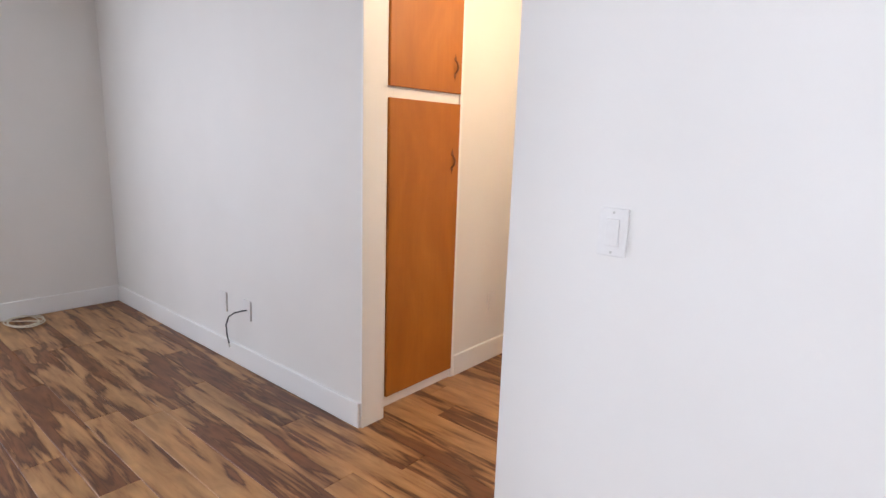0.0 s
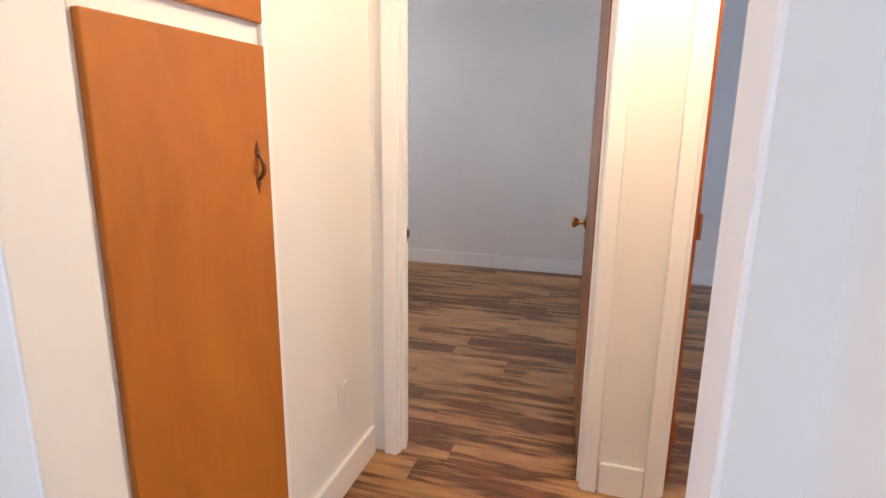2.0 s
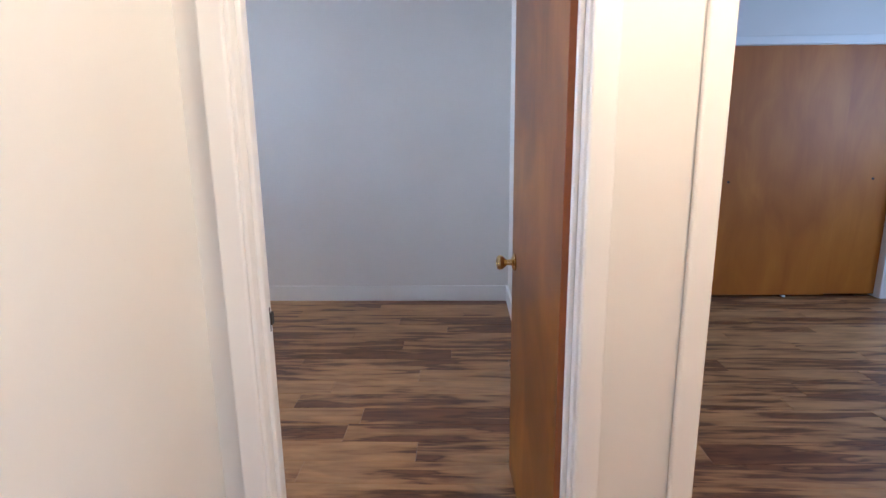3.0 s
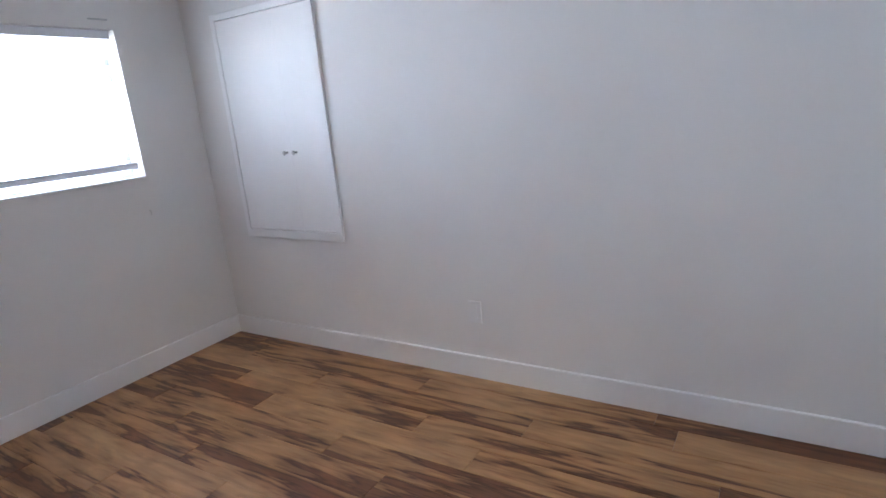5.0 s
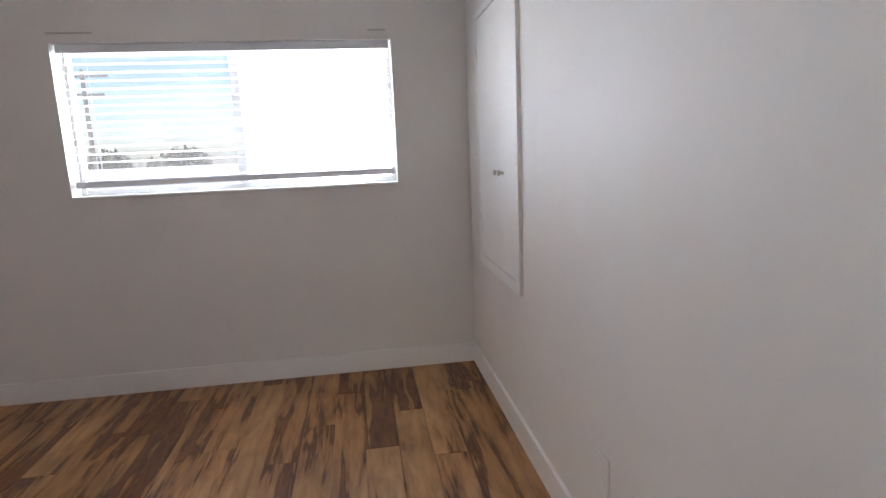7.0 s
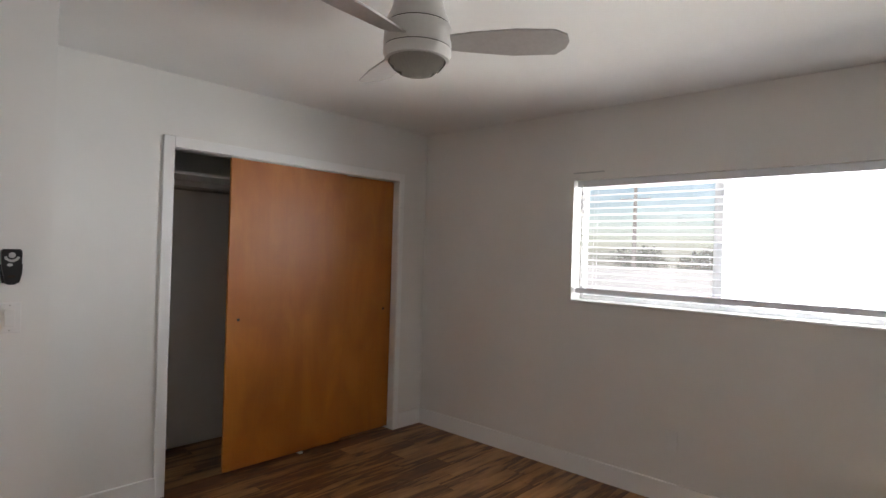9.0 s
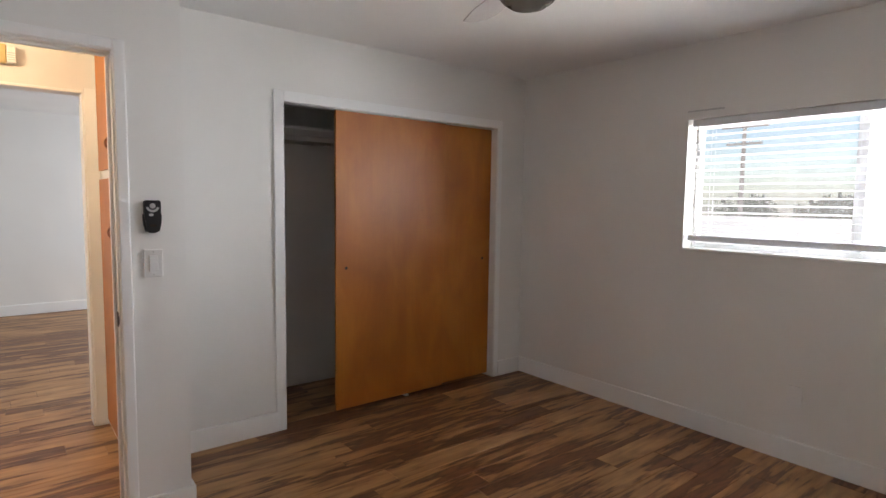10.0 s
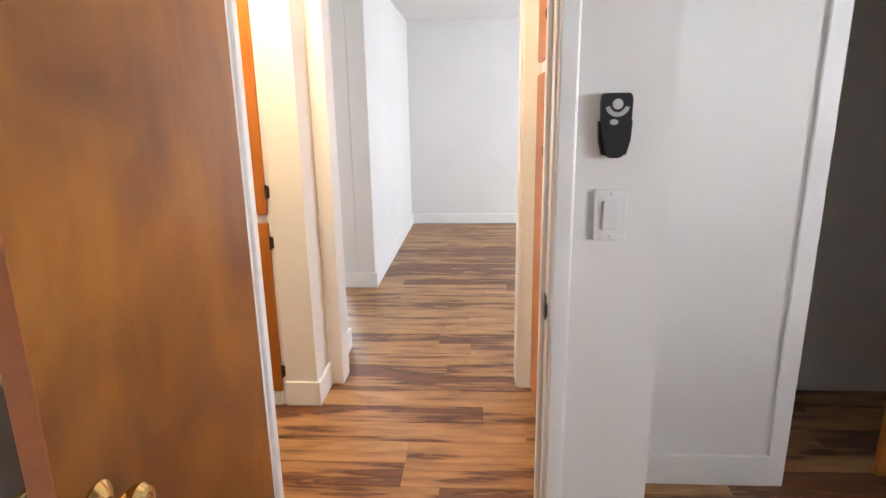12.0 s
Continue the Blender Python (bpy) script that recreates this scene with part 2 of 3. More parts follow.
# ---- walls ----
boxes("wall_living_north", WALL, [(-3.05, 0.0, 0.0, 0.13, 0, H), (0.0, 0.972, 0.0, 0.13, 2.03, H)],
      "white painted living room wall with a hall opening", "wall")
boxes("wall_living_west", WALL, [(-3.05, -2.865, -4.3, -3.5, 0, H), (-3.05, -2.865, -1.7, 0.0, 0, H),
                                 (-3.05, -2.865, -3.5, -1.7, 0, 0.8), (-3.05, -2.865, -3.5, -1.7, 2.1, H)],
      "white painted living room wall with a window opening", "wall")
boxes("wall_living_south", WALL, [(-3.05, 1.45, -4.27, -4.15, 0, H), (2.95, 3.3, -4.27, -4.15, 0, H),
                                  (1.45, 2.95, -4.27, -4.15, 0, 0.9), (1.45, 2.95, -4.27, -4.15, 2.1, H)],
      "white painted far living room wall", "wall")
boxes("wall_partition", WALL, [(1.02, 1.16, -4.15, -1.515, 0, H), (1.16, 1.29, -1.70, -1.515, 0, H)], "white painted partition wall with a free end", "wall", 0.006)
boxes("wall_kitchen_east", WALL, [(3.2, 3.32, -4.15, -0.2, 0, H)], "plain white painted wall", "wall")
boxes("wall_switch", WALL, [(0.972, 3.2, -0.32, -0.21, 0, H), (0.972, 1.09, -0.21, 0.34, 0, H)],
      "white painted wall that carries a light switch", "wall")
boxes("wall_hall_south", WALL, [(1.09, 1.125, 0.23, 0.34, 0, H), (1.125, 1.665, 0.23, 0.34, 2.3, H), (1.665, 2.2, 0.23, 0.34, 0, H)],
      "white painted hall wall around a linen cabinet", "wall")
boxes("wall_hall_east", WALL, [(2.2, 2.32, 0.23, 1.39, 0, H)], "plain white painted hall end wall", "wall")
boxes("wall_hall_west", WALL, [(-0.215, XH, 0.13, 0.19, 0, H), (-0.215, XH, 0.745, YD0, 0, H), (-0.215, XH, 0.19, 0.745, 2.32, H)],
      "white painted hall wall beside a linen cabinet", "wall")
boxes("wall_bedroom_doors", WALL, [(-0.215, 0.025, YD0, YD1, 0, H), (0.025, 0.787, YD0, YD1, HEAD + 0.02, H), (0.787, 1.03, YD0, YD1, 0, H),
                                   (1.03, 1.79, YD0, YD1, HEAD + 0.02, H), (1.79, 2.32, YD0, YD1, 0, H)],
      "white painted wall with two bedroom doorways", "wall")
boxes("wall_closet", WALL, [(C2 + 0.06, -0.215, YC - 0.11, YC, 0, H), (XW, C1 - 0.0, YC - 0.11, YC, 0, H), (C1, C2 + 0.06, YC - 0.11, YC, CT + 0.06, H)],
      "white painted bedroom wall around the closet opening", "wall")
boxes("wall_closet_inside", WALL, [(XW, XW + 0.1, 0.13, YC - 0.11, 0, H), (-0.66, -0.58, 0.13, YC - 0.11, 0, H)],
      "plain white closet side wall", "wall")
W0, W1, S0, S1 = 2.252, 4.015, 1.128, 1.938
boxes("wall_bedroom_window", WALL, [(XW - 0.17, XW, 0.0, W0, 0, H), (XW - 0.17, XW, W1, YN + 0.13, 0, H),
                                    (XW - 0.17, XW, W0, W1, 0, S0), (XW - 0.17, XW, W0, W1, S1, H)],
      "off-white painted bedroom wall with a wide window opening", "wall")
PX0, PX1, PZ0, PZ1 = -2.70, -1.90, 0.69, 2.0
boxes("wall_bedroom_far", WALL, [(XW, PX0, YN, YN + 0.13, 0, H), (PX1, XE, YN, YN + 0.13, 0, H), (PX0, PX1, YN, YN + 0.13, 0, PZ0),
                                 (PX0, PX1, YN, YN + 0.13, PZ1, H), (PX0, PX1, YN + 0.05, YN + 0.13, PZ0, PZ1)],
      "white painted bedroom wall around a wall cupboard", "wall")
boxes("wall_between_bedrooms", WALL, [(XE, XE2, YD1, YN + 0.13, 0, H)], "white painted wall between the bedrooms", "wall")
K0, K1, KT, KY = 2.245, 3.76, 1.90, 4.48
boxes("wall_far_bedroom_north", WALL, [(XE2, K0, KY, KY + 0.11, 0, H), (K1, 4.4, KY, KY + 0.11, 0, H), (K0, K1, KY, KY + 0.11, KT, H),
                                       (K0 - 0.1, K1 + 0.1, KY + 0.7, KY + 0.78, 0, H), (K0 - 0.1, K0 - 0.02, KY + 0.11, KY + 0.7, 0, H), (K1 + 0.02, K1 + 0.1, KY + 0.11, KY + 0.7, 0, H)],
      "white painted far bedroom wall around a closet", "wall")
boxes("wall_far_bedroom_east", WALL, [(4.4, 4.52, YD1, 2.1, 0, H), (4.4, 4.52, 3.7, KY + 0.11, 0, H), (4.4, 4.52, 2.1, 3.7, 0, 0.95), (4.4, 4.52, 2.1, 3.7, 2.05, H)],
      "white painted far bedroom wall with a window opening", "wall")
boxes("wall_far_bedroom_south", WALL, [(2.32, 4.4, YD0, YD1, 0, H)], "plain white painted wall", "wall")
boxes("ceiling", CEIL, [(-3.13, 4.51, -4.26, 5.25, H, H + 0.12)], "white painted ceiling with a light texture", "ceiling")

# ---- baseboards ----


def baseboard(x0, x1, y0, y1):
    ob = boxes("baseboard", TRIM, [(x0, x1, y0, y1, 0, BB)], "white painted flat baseboard with a square top", "baseboard", 0.004)
    return ob


baseboard(-2.865, 0.0, -BT, 0.0)
baseboard(-2.865, -2.865 + BT, -4.15, -BT)
baseboard(-2.865 + BT, 1.02, -4.15, -4.15 + BT)
baseboard(1.02 - BT, 1.02, -4.15 + BT, -1.515)
baseboard(1.02 - BT, 1.29, -1.515, -1.515 + BT)
baseboard(0.972, 3.2, -0.32 - BT, -0.32)
baseboard(0.972 - BT, 0.972, -0.32 - BT, 0.0)
baseboard(0.972 - BT, 0.972, 0.13, 0.34 + BT)
baseboard(0.972, 1.125, 0.34, 0.34 + BT)
baseboard(XH, XH + BT, 0.745, YD0 - 0.022)
baseboard(0.83, 0.985, YD0 - BT, YD0)
baseboard(-0.215 - BT, -0.008, YD1, YD1 + BT)
baseboard(-0.215 - BT, -0.215, YC + BT, YD1)
baseboard(-0.87, -0.215, YC, YC + BT)
baseboard(XW + BT, C1 - 0.05, YC, YC + BT)
baseboard(XW, XW + BT, YC, YN)
baseboard(XW + BT, XE - BT, YN - BT, YN)
baseboard(XE - BT, XE, YD1 + 0.05, YN)
baseboard(XE2, K0 - 0.055, KY - BT, KY)
baseboard(K1 + 0.055, 4.4, KY - BT, KY)
baseboard(4.4 - BT, 4.4, YD1, KY - BT)

# ---- trim around the openings ----


def frame_trim(name, pieces, label):
    ob = thing(name, (0, 0, 0), label, "trim", "", "structure")
    for n, b, bev in pieces:
        part(n, slab(*b, bev), TRIM, ob)
    return ob


frame_trim("trim_hall_opening", [
    ("jamb", (0.001, 0.012, -0.004, 0.136, 0, 2.03), 0.003),
    ("casing", (XH + 0.001, 0.001, 0.1305, 0.146, 0, 2.045), 0.004),
    ("jamb", (0.896, 0.980, 0.0, 0.13, 0, 2.03), 0.006),
    ("head", (0.012, 0.896, -0.004, 0.136, 2.013, 2.0295), 0.003)],
    "white painted boards lining the hall opening")


def door_trim(name, x0, x1, label):
    cw = 0.062
    p = [("jamb", (x0 - 0.02, x0, YD0 - 0.003, YD1 + 0.003, 0, HEAD), 0.002),
         ("jamb", (x1, x1 + 0.02, YD0 - 0.003, YD1 + 0.003, 0, HEAD), 0.002),
         ("head", (x0 - 0.02, x1 + 0.02, YD0 - 0.003, YD1 + 0.003, HEAD, HEAD + 0.02), 0.002),
         ("stop", (x0, x0 + 0.012, YD0 + 0.03, YD1 - 0.042, 0, HEAD - 0.012), 0.003),
         ("stop", (x1 - 0.012, x1, YD0 + 0.03, YD1 - 0.042, 0, HEAD - 0.012), 0.003),
         ("stop", (x0 + 0.012, x1 - 0.012, YD0 + 0.03, YD1 - 0.042, HEAD - 0.012, HEAD), 0.003)]
    for side, (ya, yb, w) in enumerate(((YD0 - 0.021, YD0 - 0.003, cw), (YD1 + 0.003, YD1 + 0.016, 0.05))):
        p += [("casing", (x0 - w, x0 - 0.006, ya, yb, 0, HEAD + w), 0.006),
              ("casing", (x1 + 0.006, x1 + w, ya, yb, 0, HEAD + w), 0.006),
              ("casing", (x0 - 0.006, x1 + 0.006, ya, yb, HEAD + 0.006, HEAD + w), 0.006)]
    return frame_trim(name, p, label)


DX0, DX1 = 0.045, 0.762
EX0, EX1 = 1.05, 1.77
trim_1 = door_trim("trim_bedroom_door", DX0, DX1, "white painted jambs and casing of a bedroom doorway")
door_trim("trim_far_bedroom_door", EX0, EX1, "white painted jambs and casing of a second bedroom doorway")
# dark latch plate let into the jamb
bm = bmesh.new()
box(bm, DX0, DX0 + 0.003, YD1 - 0.040, YD1 - 0.012, 0.877, 0.937, 0.001)
box(bm, DX0, DX0 + 0.005, YD1 - 0.014, YD1 + 0.004, 0.892, 0.922, 0.001)
part("strike_plate", bm, BRONZE, trim_1, "dark bronze strike plate on the jamb")


def closet_trim(name, x0, x1, top, y, s, w, label):
    """Casing on the room side; s: the side of the wall (+1: towards +y)."""
    a, b = sorted((y, y + s * 0.014))
    p = [("casing", (x0 - w, x0, a, b, 0, top + w), 0.003), ("casing", (x1, x1 + w, a, b, 0, top + w), 0.003),
         ("casing", (x0, x1, a, b, top, top + w), 0.003)]
    return frame_trim(name, p, label)


frame_trim("trim_closet", [
    ("casing", (C1 - 0.05, C1, YC + 0.001, YC + 0.014, 0, CT + 0.062), 0.003),
    ("casing", (C2, C2 + 0.062, YC + 0.001, YC + 0.014, 0, CT + 0.062), 0.003),
    ("casing", (C1, C2, YC + 0.001, YC + 0.014, CT, CT + 0.062), 0.003),
    ("jamb", (C2, C2 + 0.058, YC - 0.112, YC + 0.001, 0, CT), 0.002),
    ("head", (C1, C2, YC - 0.112, YC + 0.001, CT, CT + 0.058), 0.002)],
    "white painted casing round the bedroom closet opening")
closet_trim("trim_far_closet", K0, K1, KT, KY, -1, 0.055, "white painted casing round the far bedroom closet")

# ---- hinged doors ----


def knob_set(parent, x, z, y_front, y_back, material):
    """Round knobs on both faces; the leaf lies along x with its faces at y_front and y_back."""
    for y, s in ((y_front, -1), (y_back, 1)):
        bm = bmesh.new()
        m = Matrix.Translation((x, y, z)) @ Euler((radians(90 if s < 0 else -90), 0, 0)).to_matrix().to_4x4()
        lathe(bm, [(0.030, 0.0), (0.031, 0.004), (0.022, 0.010), (0.011, 0.014), (0.010, 0.030), (0.016, 0.036), (0.025, 0.046),
                   (0.027, 0.056), (0.022, 0.064), (0.015, 0.066), (0.012, 0.063)], m, 28)
        part("knob", bm, material, parent, "polished brass door knob", True)


def hinge(parent, x, y, z, material, label, h=0.09, r=0.006):
    bm = bmesh.new()
    lathe(bm, [(r, -h / 2), (r, h / 2)], Matrix.Translation((x, y, z)), 10)
    box(bm, x, x + 0.022, y + 0.002, y + 0.005, z - h / 2, z + h / 2)
    part("hinge", bm, material, parent, label)


def door_leaf(name, at, turn, width, label, hinges=(BRONZE, "dark bronze butt hinge")):
    """A flush door, hinge line at the origin, the leaf along +x, thickness towards +y."""
    d = thing(name, at, label, "door", turn=turn)
    bm = bmesh.new()
    box(bm, 0.001, width - 0.001, 0.001, 0.034, 0.012, 1.968, 0.001)
    part("leaf", bm, BROWN, d)
    bm = bmesh.new()
    box(bm, -0.001, 0.001, 0.0015, 0.0335, 0.012, 1.968)
    part("hinge_edge", bm, EDGE, d, "red-brown stained door edge")
    bm = bmesh.new()
    box(bm, width - 0.001, width + 0.001, 0.0015, 0.0335, 0.012, 1.968)
    part("latch_edge", bm, EDGE, d, "red-brown stained door edge")
    knob_set(d, width - 0.062, 0.88, 0.001, 0.034, BRASS)
    bm = bmesh.new()
    box(bm, width + 0.001, width + 0.0025, 0.006, 0.029, 0.85, 0.91, 0.0005)
    box(bm, width + 0.002, width + 0.012, 0.011, 0.024, 0.87, 0.89, 0.002)
    part("latch", bm, BRASS, d, "brass latch plate with its bolt")
    for z in (0.22, 1.0, 1.78):
        hinge(d, 0.004, -0.006, z, *hinges)
    return d


door_leaf("door_1", (DX1 + 0.016, YD1 + 0.012, 0.0), 94, 0.715, "brown varnished flush door standing open with brass knobs")
door_leaf("door_2", (EX0 + 0.036, YD1 + 0.012, 0.0), 90, 0.70, "brown varnished flush door standing fully open", (EDGE, "brown stained butt hinge"))

# ---- sliding closet doors ----


def sliding_leaf(parent, x0, x1, y, top, hole_x, hole_z, grip_label="round finger pull"):
    p = part("door_panel", slab(x0, x1, y, y + 0.022, 0.022, top, 0.0015), ORANGE, parent)
    bm = bmesh.new()
    m = Matrix.Translation((hole_x, y + 0.022 if parent["face"] > 0 else y, hole_z)) @ Euler((radians(-90 if parent["face"] > 0 else 90), 0, 0)).to_matrix().to_4x4()
    lathe(bm, [(0.010, 0), (0.010, 0.002), (0.007, 0.0022), (0.006, 0.0005)], m, 16)
    part("finger_pull", bm, BRONZE, p, "small dark round finger pull", True)
    return p


cl = thing("closet_doors", (0, 0, 0), "pair of orange varnished plywood sliding closet doors, pushed to one side", "closet door")
cl["face"] = 1
sliding_leaf(cl, -2.165, -1.275, YC - 0.050, CT - 0.004, -1.348, 0.967)
sliding_leaf(cl, C1, -1.77, YC - 0.082, CT - 0.006, -2.58, 0.967)
part("track", slab(C1 + 0.001, C2 - 0.001, YC - 0.10, YC - 0.02, CT - 0.006, CT - 0.001), STEEL, cl, "steel overhead track")
bm = bmesh.new()
box(bm, -1.85, -1.82, YC - 0.062, YC - 0.018, 0.006, 0.020, 0.003)
part("floor_guide", bm, PLASTIC, cl, "small white plastic floor guide")
del cl["face"]

ck = thing("closet_doors", (0, 0, 0), "orange varnished plywood sliding closet doors in the far bedroom", "closet door")
ck["face"] = -1
sliding_leaf(ck, 2.44, 3.35, KY + 0.022, KT - 0.004, 2.53, 0.915)
sliding_leaf(ck, 2.85, K1, KY + 0.054, KT - 0.006, 3.62, 0.93)
part("track", slab(K0 + 0.001, K1 - 0.001, KY + 0.015, KY + 0.095, KT - 0.005, KT - 0.001), STEEL, ck, "steel overhead track")
part("floor_guide", slab(3.03, 3.055, KY + 0.01, KY + 0.05, 0.006, 0.020, 0.003), PLASTIC, ck, "small white plastic floor guide")
del ck["face"]

# rods and shelves inside the closets
for nm, x0, x1, y, z in (("closet", XW + 0.1, -0.66, 0.42, 1.80), ("far closet", K0 - 0.02, K1 + 0.02, KY + 0.42, 1.62)):
    t = thing("closet_rod", (x0, y, z), "steel hanging rod inside the " + nm, "closet rod")
    bm = bmesh.new()
    tube(bm, [(0.0, 0, 0), (x1 - x0, 0, 0)], 0.014, 12)
    part("rod", bm, STEEL, t, smooth=True)
t = thing("closet_shelf", (0, 0, 0), "white painted shelf high inside the closet", "shelf")
part("board", slab(XW + 0.1, -0.66, 0.13, 0.50, 1.88, 1.90, 0.002), TRIM, t)
part("cleat", slab(XW + 0.1, -0.66, 0.13, 0.15, 1.82, 1.88, 0.002), TRIM, t)

# ---- linen cabinets ----


def pull_handle(parent, m):
    """Wrought pull: two spear-shaped plates and a bowed grip; local z up, y out of the door."""
    m = m @ Matrix.Scale(0.74, 4)
    for s in (1, -1):
        bm = bmesh.new()
        pts = [(-0.004, 0.0), (-0.012, 0.012), (-0.011, 0.024), (-0.005, 0.034), (0.0, 0.052), (0.005, 0.034), (0.011, 0.024), (0.012, 0.012), (0.004, 0.0)]
        rot = m @ Matrix.Translation((0, 0, s * 0.035)) @ Matrix(((1, 0, 0, 0), (0, 0, 1, 0), (0, s, 0, 0), (0, 0, 0, 1)))
        outline(bm, pts, 0.003, rot)
        part("handle_plate", bm, COPPER, parent, "aged copper spear-shaped plate")
    bm = bmesh.new()
    pts = [m @ Vector((0, 0.003 + 0.024 * math.sin(math.pi * k / 10) ** 0.7, -0.042 + 0.084 * k / 10)) for k in range(11)]
    tube(bm, pts, [0.004 + 0.0025 * math.sin(math.pi * k / 10) for k in range(11)], 8)
    part("handle", bm, COPPER, parent, "aged copper bowed pull", True)


def cab_hinge(parent, m):
    bm = bmesh.new()
    lathe(bm, [(0.003, -0.032), (0.0065, -0.028), (0.0065, 0.028), (0.003, 0.032)], m, 10)
    x, y, z = m.translation
    box(bm, x - 0.012, x + 0.003, y - 0.008, y - 0.004, z - 0.026, z + 0.026, 0.001)
    part("hinge", bm, BRONZE, parent, "small dark cabinet hinge")


c = thing("linen_cabinet", (XH, 0.19, 0), "tall built-in linen cabinet with orange plywood doors and copper pulls", "cabinet")
# local x runs out into the hall, y along the wall
part("side", slab(-0.35, -0.001, 0.001, 0.020, 0.0, 2.319), TRIM, c)
part("side", slab(-0.35, -0.001, 0.535, 0.554, 0.0, 2.319), TRIM, c)
part("stile", slab(-0.022, -0.001, 0.0205, 0.06, 0.071, 2.269), TRIM, c)
part("stile", slab(-0.022, -0.001, 0.495, 0.5345, 0.071, 2.269), TRIM, c)
part("back", slab(-0.37, -0.35, 0.001, 0.554, 0.0, 2.319), TRIM, c)
part("rail", slab(-0.022, -0.001, 0.020, 0.535, 0.0, 0.07), TRIM, c, "white painted kick rail")
part("rail", slab(-0.021, -0.0005, 0.0605, 0.4945, 1.49, 1.58), TRIM, c, "white painted middle rail")
part("rail", slab(-0.022, -0.001, 0.020, 0.535, 2.27, 2.319), TRIM, c)
part("trim_strip", slab(-0.001, 0.012, 0.534, 0.556, 0.0, 2.319, 0.003), TRIM, c, "narrow white trim strip beside the doors")
for z0, z1, hz in ((0.058, 1.511, 1.222), (1.562, 2.28, 1.69)):
    d = part("door", slab(0.0, 0.018, 0.024, 0.530, z0, z1, 0.003), ORANGE, c, "orange varnished plywood door")
    pull_handle(d, Matrix.Translation((0.018, 0.474, hz)) @ Euler((0, 0, radians(-90))).to_matrix().to_4x4())

c = thing("linen_cabinet", (1.125, 0.34, 0), "built-in hall cabinet with stacked orange plywood doors and dark hinges", "cabinet")
part("side", slab(0.001, 0.020, -0.10, -0.001, 0.0, 2.299), TRIM, c)
part("side", slab(0.520, 0.539, -0.10, -0.001, 0.0, 2.299), TRIM, c)
part("stile", slab(0.0205, 0.05, -0.022, -0.001, 0.071, 2.249), TRIM, c)
part("stile", slab(0.49, 0.5195, -0.022, -0.001, 0.071, 2.249), TRIM, c)
part("back", slab(0.001, 0.539, -0.114, -0.10, 0.0, 2.299), TRIM, c)
part("rail", slab(0.020, 0.520, -0.022, 0.010, 0.0, 0.070), TRIM, c, "white painted kick rail")
part("rail", slab(0.0505, 0.4895, -0.021, -0.0005, 0.88, 0.955), TRIM, c, "white painted middle rail")
part("rail", slab(0.020, 0.520, -0.022, -0.001, 2.25, 2.299), TRIM, c)
for z0, z1 in ((0.078, 0.895), (0.935, 2.26)):
    d = part("door", slab(0.012, 0.528, 0.0, 0.018, z0, z1, 0.003), ORANGE, c, "orange varnished plywood door")
    for hz in (z0 + 0.10, z1 - 0.09):
        cab_hinge(d, Matrix.Translation((0.008, 0.012, hz)))
    pull_handle(d, Matrix.Translation((0.49, 0.018, z1 - 0.25)))

# ---- wall cupboard in the bedroom ----
c = thing("wall_cupboard", (0, YN, 0), "white painted recessed wall cupboard with two small steel knobs", "cupboard")
f = 0.036
for n, b in (("frame", (PX0, PX0 + f, -0.010, 0.03, PZ0, PZ1)), ("frame", (PX1 - f, PX1, -0.016, 0.03, PZ0, PZ1)),
             ("frame", (PX0 + f, PX1 - f, -0.016, 0.03, PZ0, PZ0 + 0.05)), ("frame", (PX0 + f, PX1 - f, -0.012, 0.03, PZ1 - f, PZ1))):
    part(n, slab(*b, 0.003), TRIM, c)
mid = -2.205
for x0, x1, kx in ((PX0 + f + 0.002, mid - 0.0003, mid - 0.036), (mid + 0.0003, PX1 - f - 0.002, mid + 0.036)):
    d = part("door", slab(x0, x1, -0.006, 0.014, PZ0 + 0.053, PZ1 - f - 0.003, 0.0004), TRIM, c)
    bm = bmesh.new()
    lathe(bm, [(0.008, 0), (0.006, 0.004), (0.005, 0.014), (0.012, 0.020), (0.013, 0.026), (0.008, 0.031)],
          Matrix.Translation((kx, -0.006, 1.20)) @ Euler((radians(90), 0, 0)).to_matrix().to_4x4(), 18)
    part("knob", bm, STEEL, d, "small brushed steel knob", True)
    ex = x0 if kx < mid else x1
    for hz in (0.90, 1.80):
        bm = bmesh.new()
        lathe(bm, [(0.005, -0.03), (0.005, 0.03)], Matrix.Translation((ex, -0.010, hz)), 8)
        part("hinge", bm, TRIM, d, "painted-over butt hinge")

# ---- bedroom window and blind ----
win = thing("window_1", (XW, W0, S0), "wide white aluminium sliding window with an insect screen", "window", "", "structure")
ww, wh = W1 - W0, S1 - S0
part("window_sill", slab(-0.168, 0.012, 0.001, ww - 0.001, 0.0, 0.014, 0.003), TRIM, win)
for n, b in (("window_frame", (-0.165, -0.115, 0.001, 0.028, 0.014, wh)), ("window_frame", (-0.165, -0.115, ww - 0.028, ww - 0.001, 0.014, wh)),
             ("window_frame", (-0.165, -0.115, 0.028, ww - 0.028, 0.014, 0.045)), ("window_frame", (-0.165, -0.115, 0.028, ww - 0.028, wh - 0.03, wh - 0.001)),
             ("mullion", (-0.160, -0.110, ww / 2 - 0.025, ww / 2 + 0.025, 0.045, wh - 0.03))):
    part(n, slab(*b, 0.002), ALU, win)
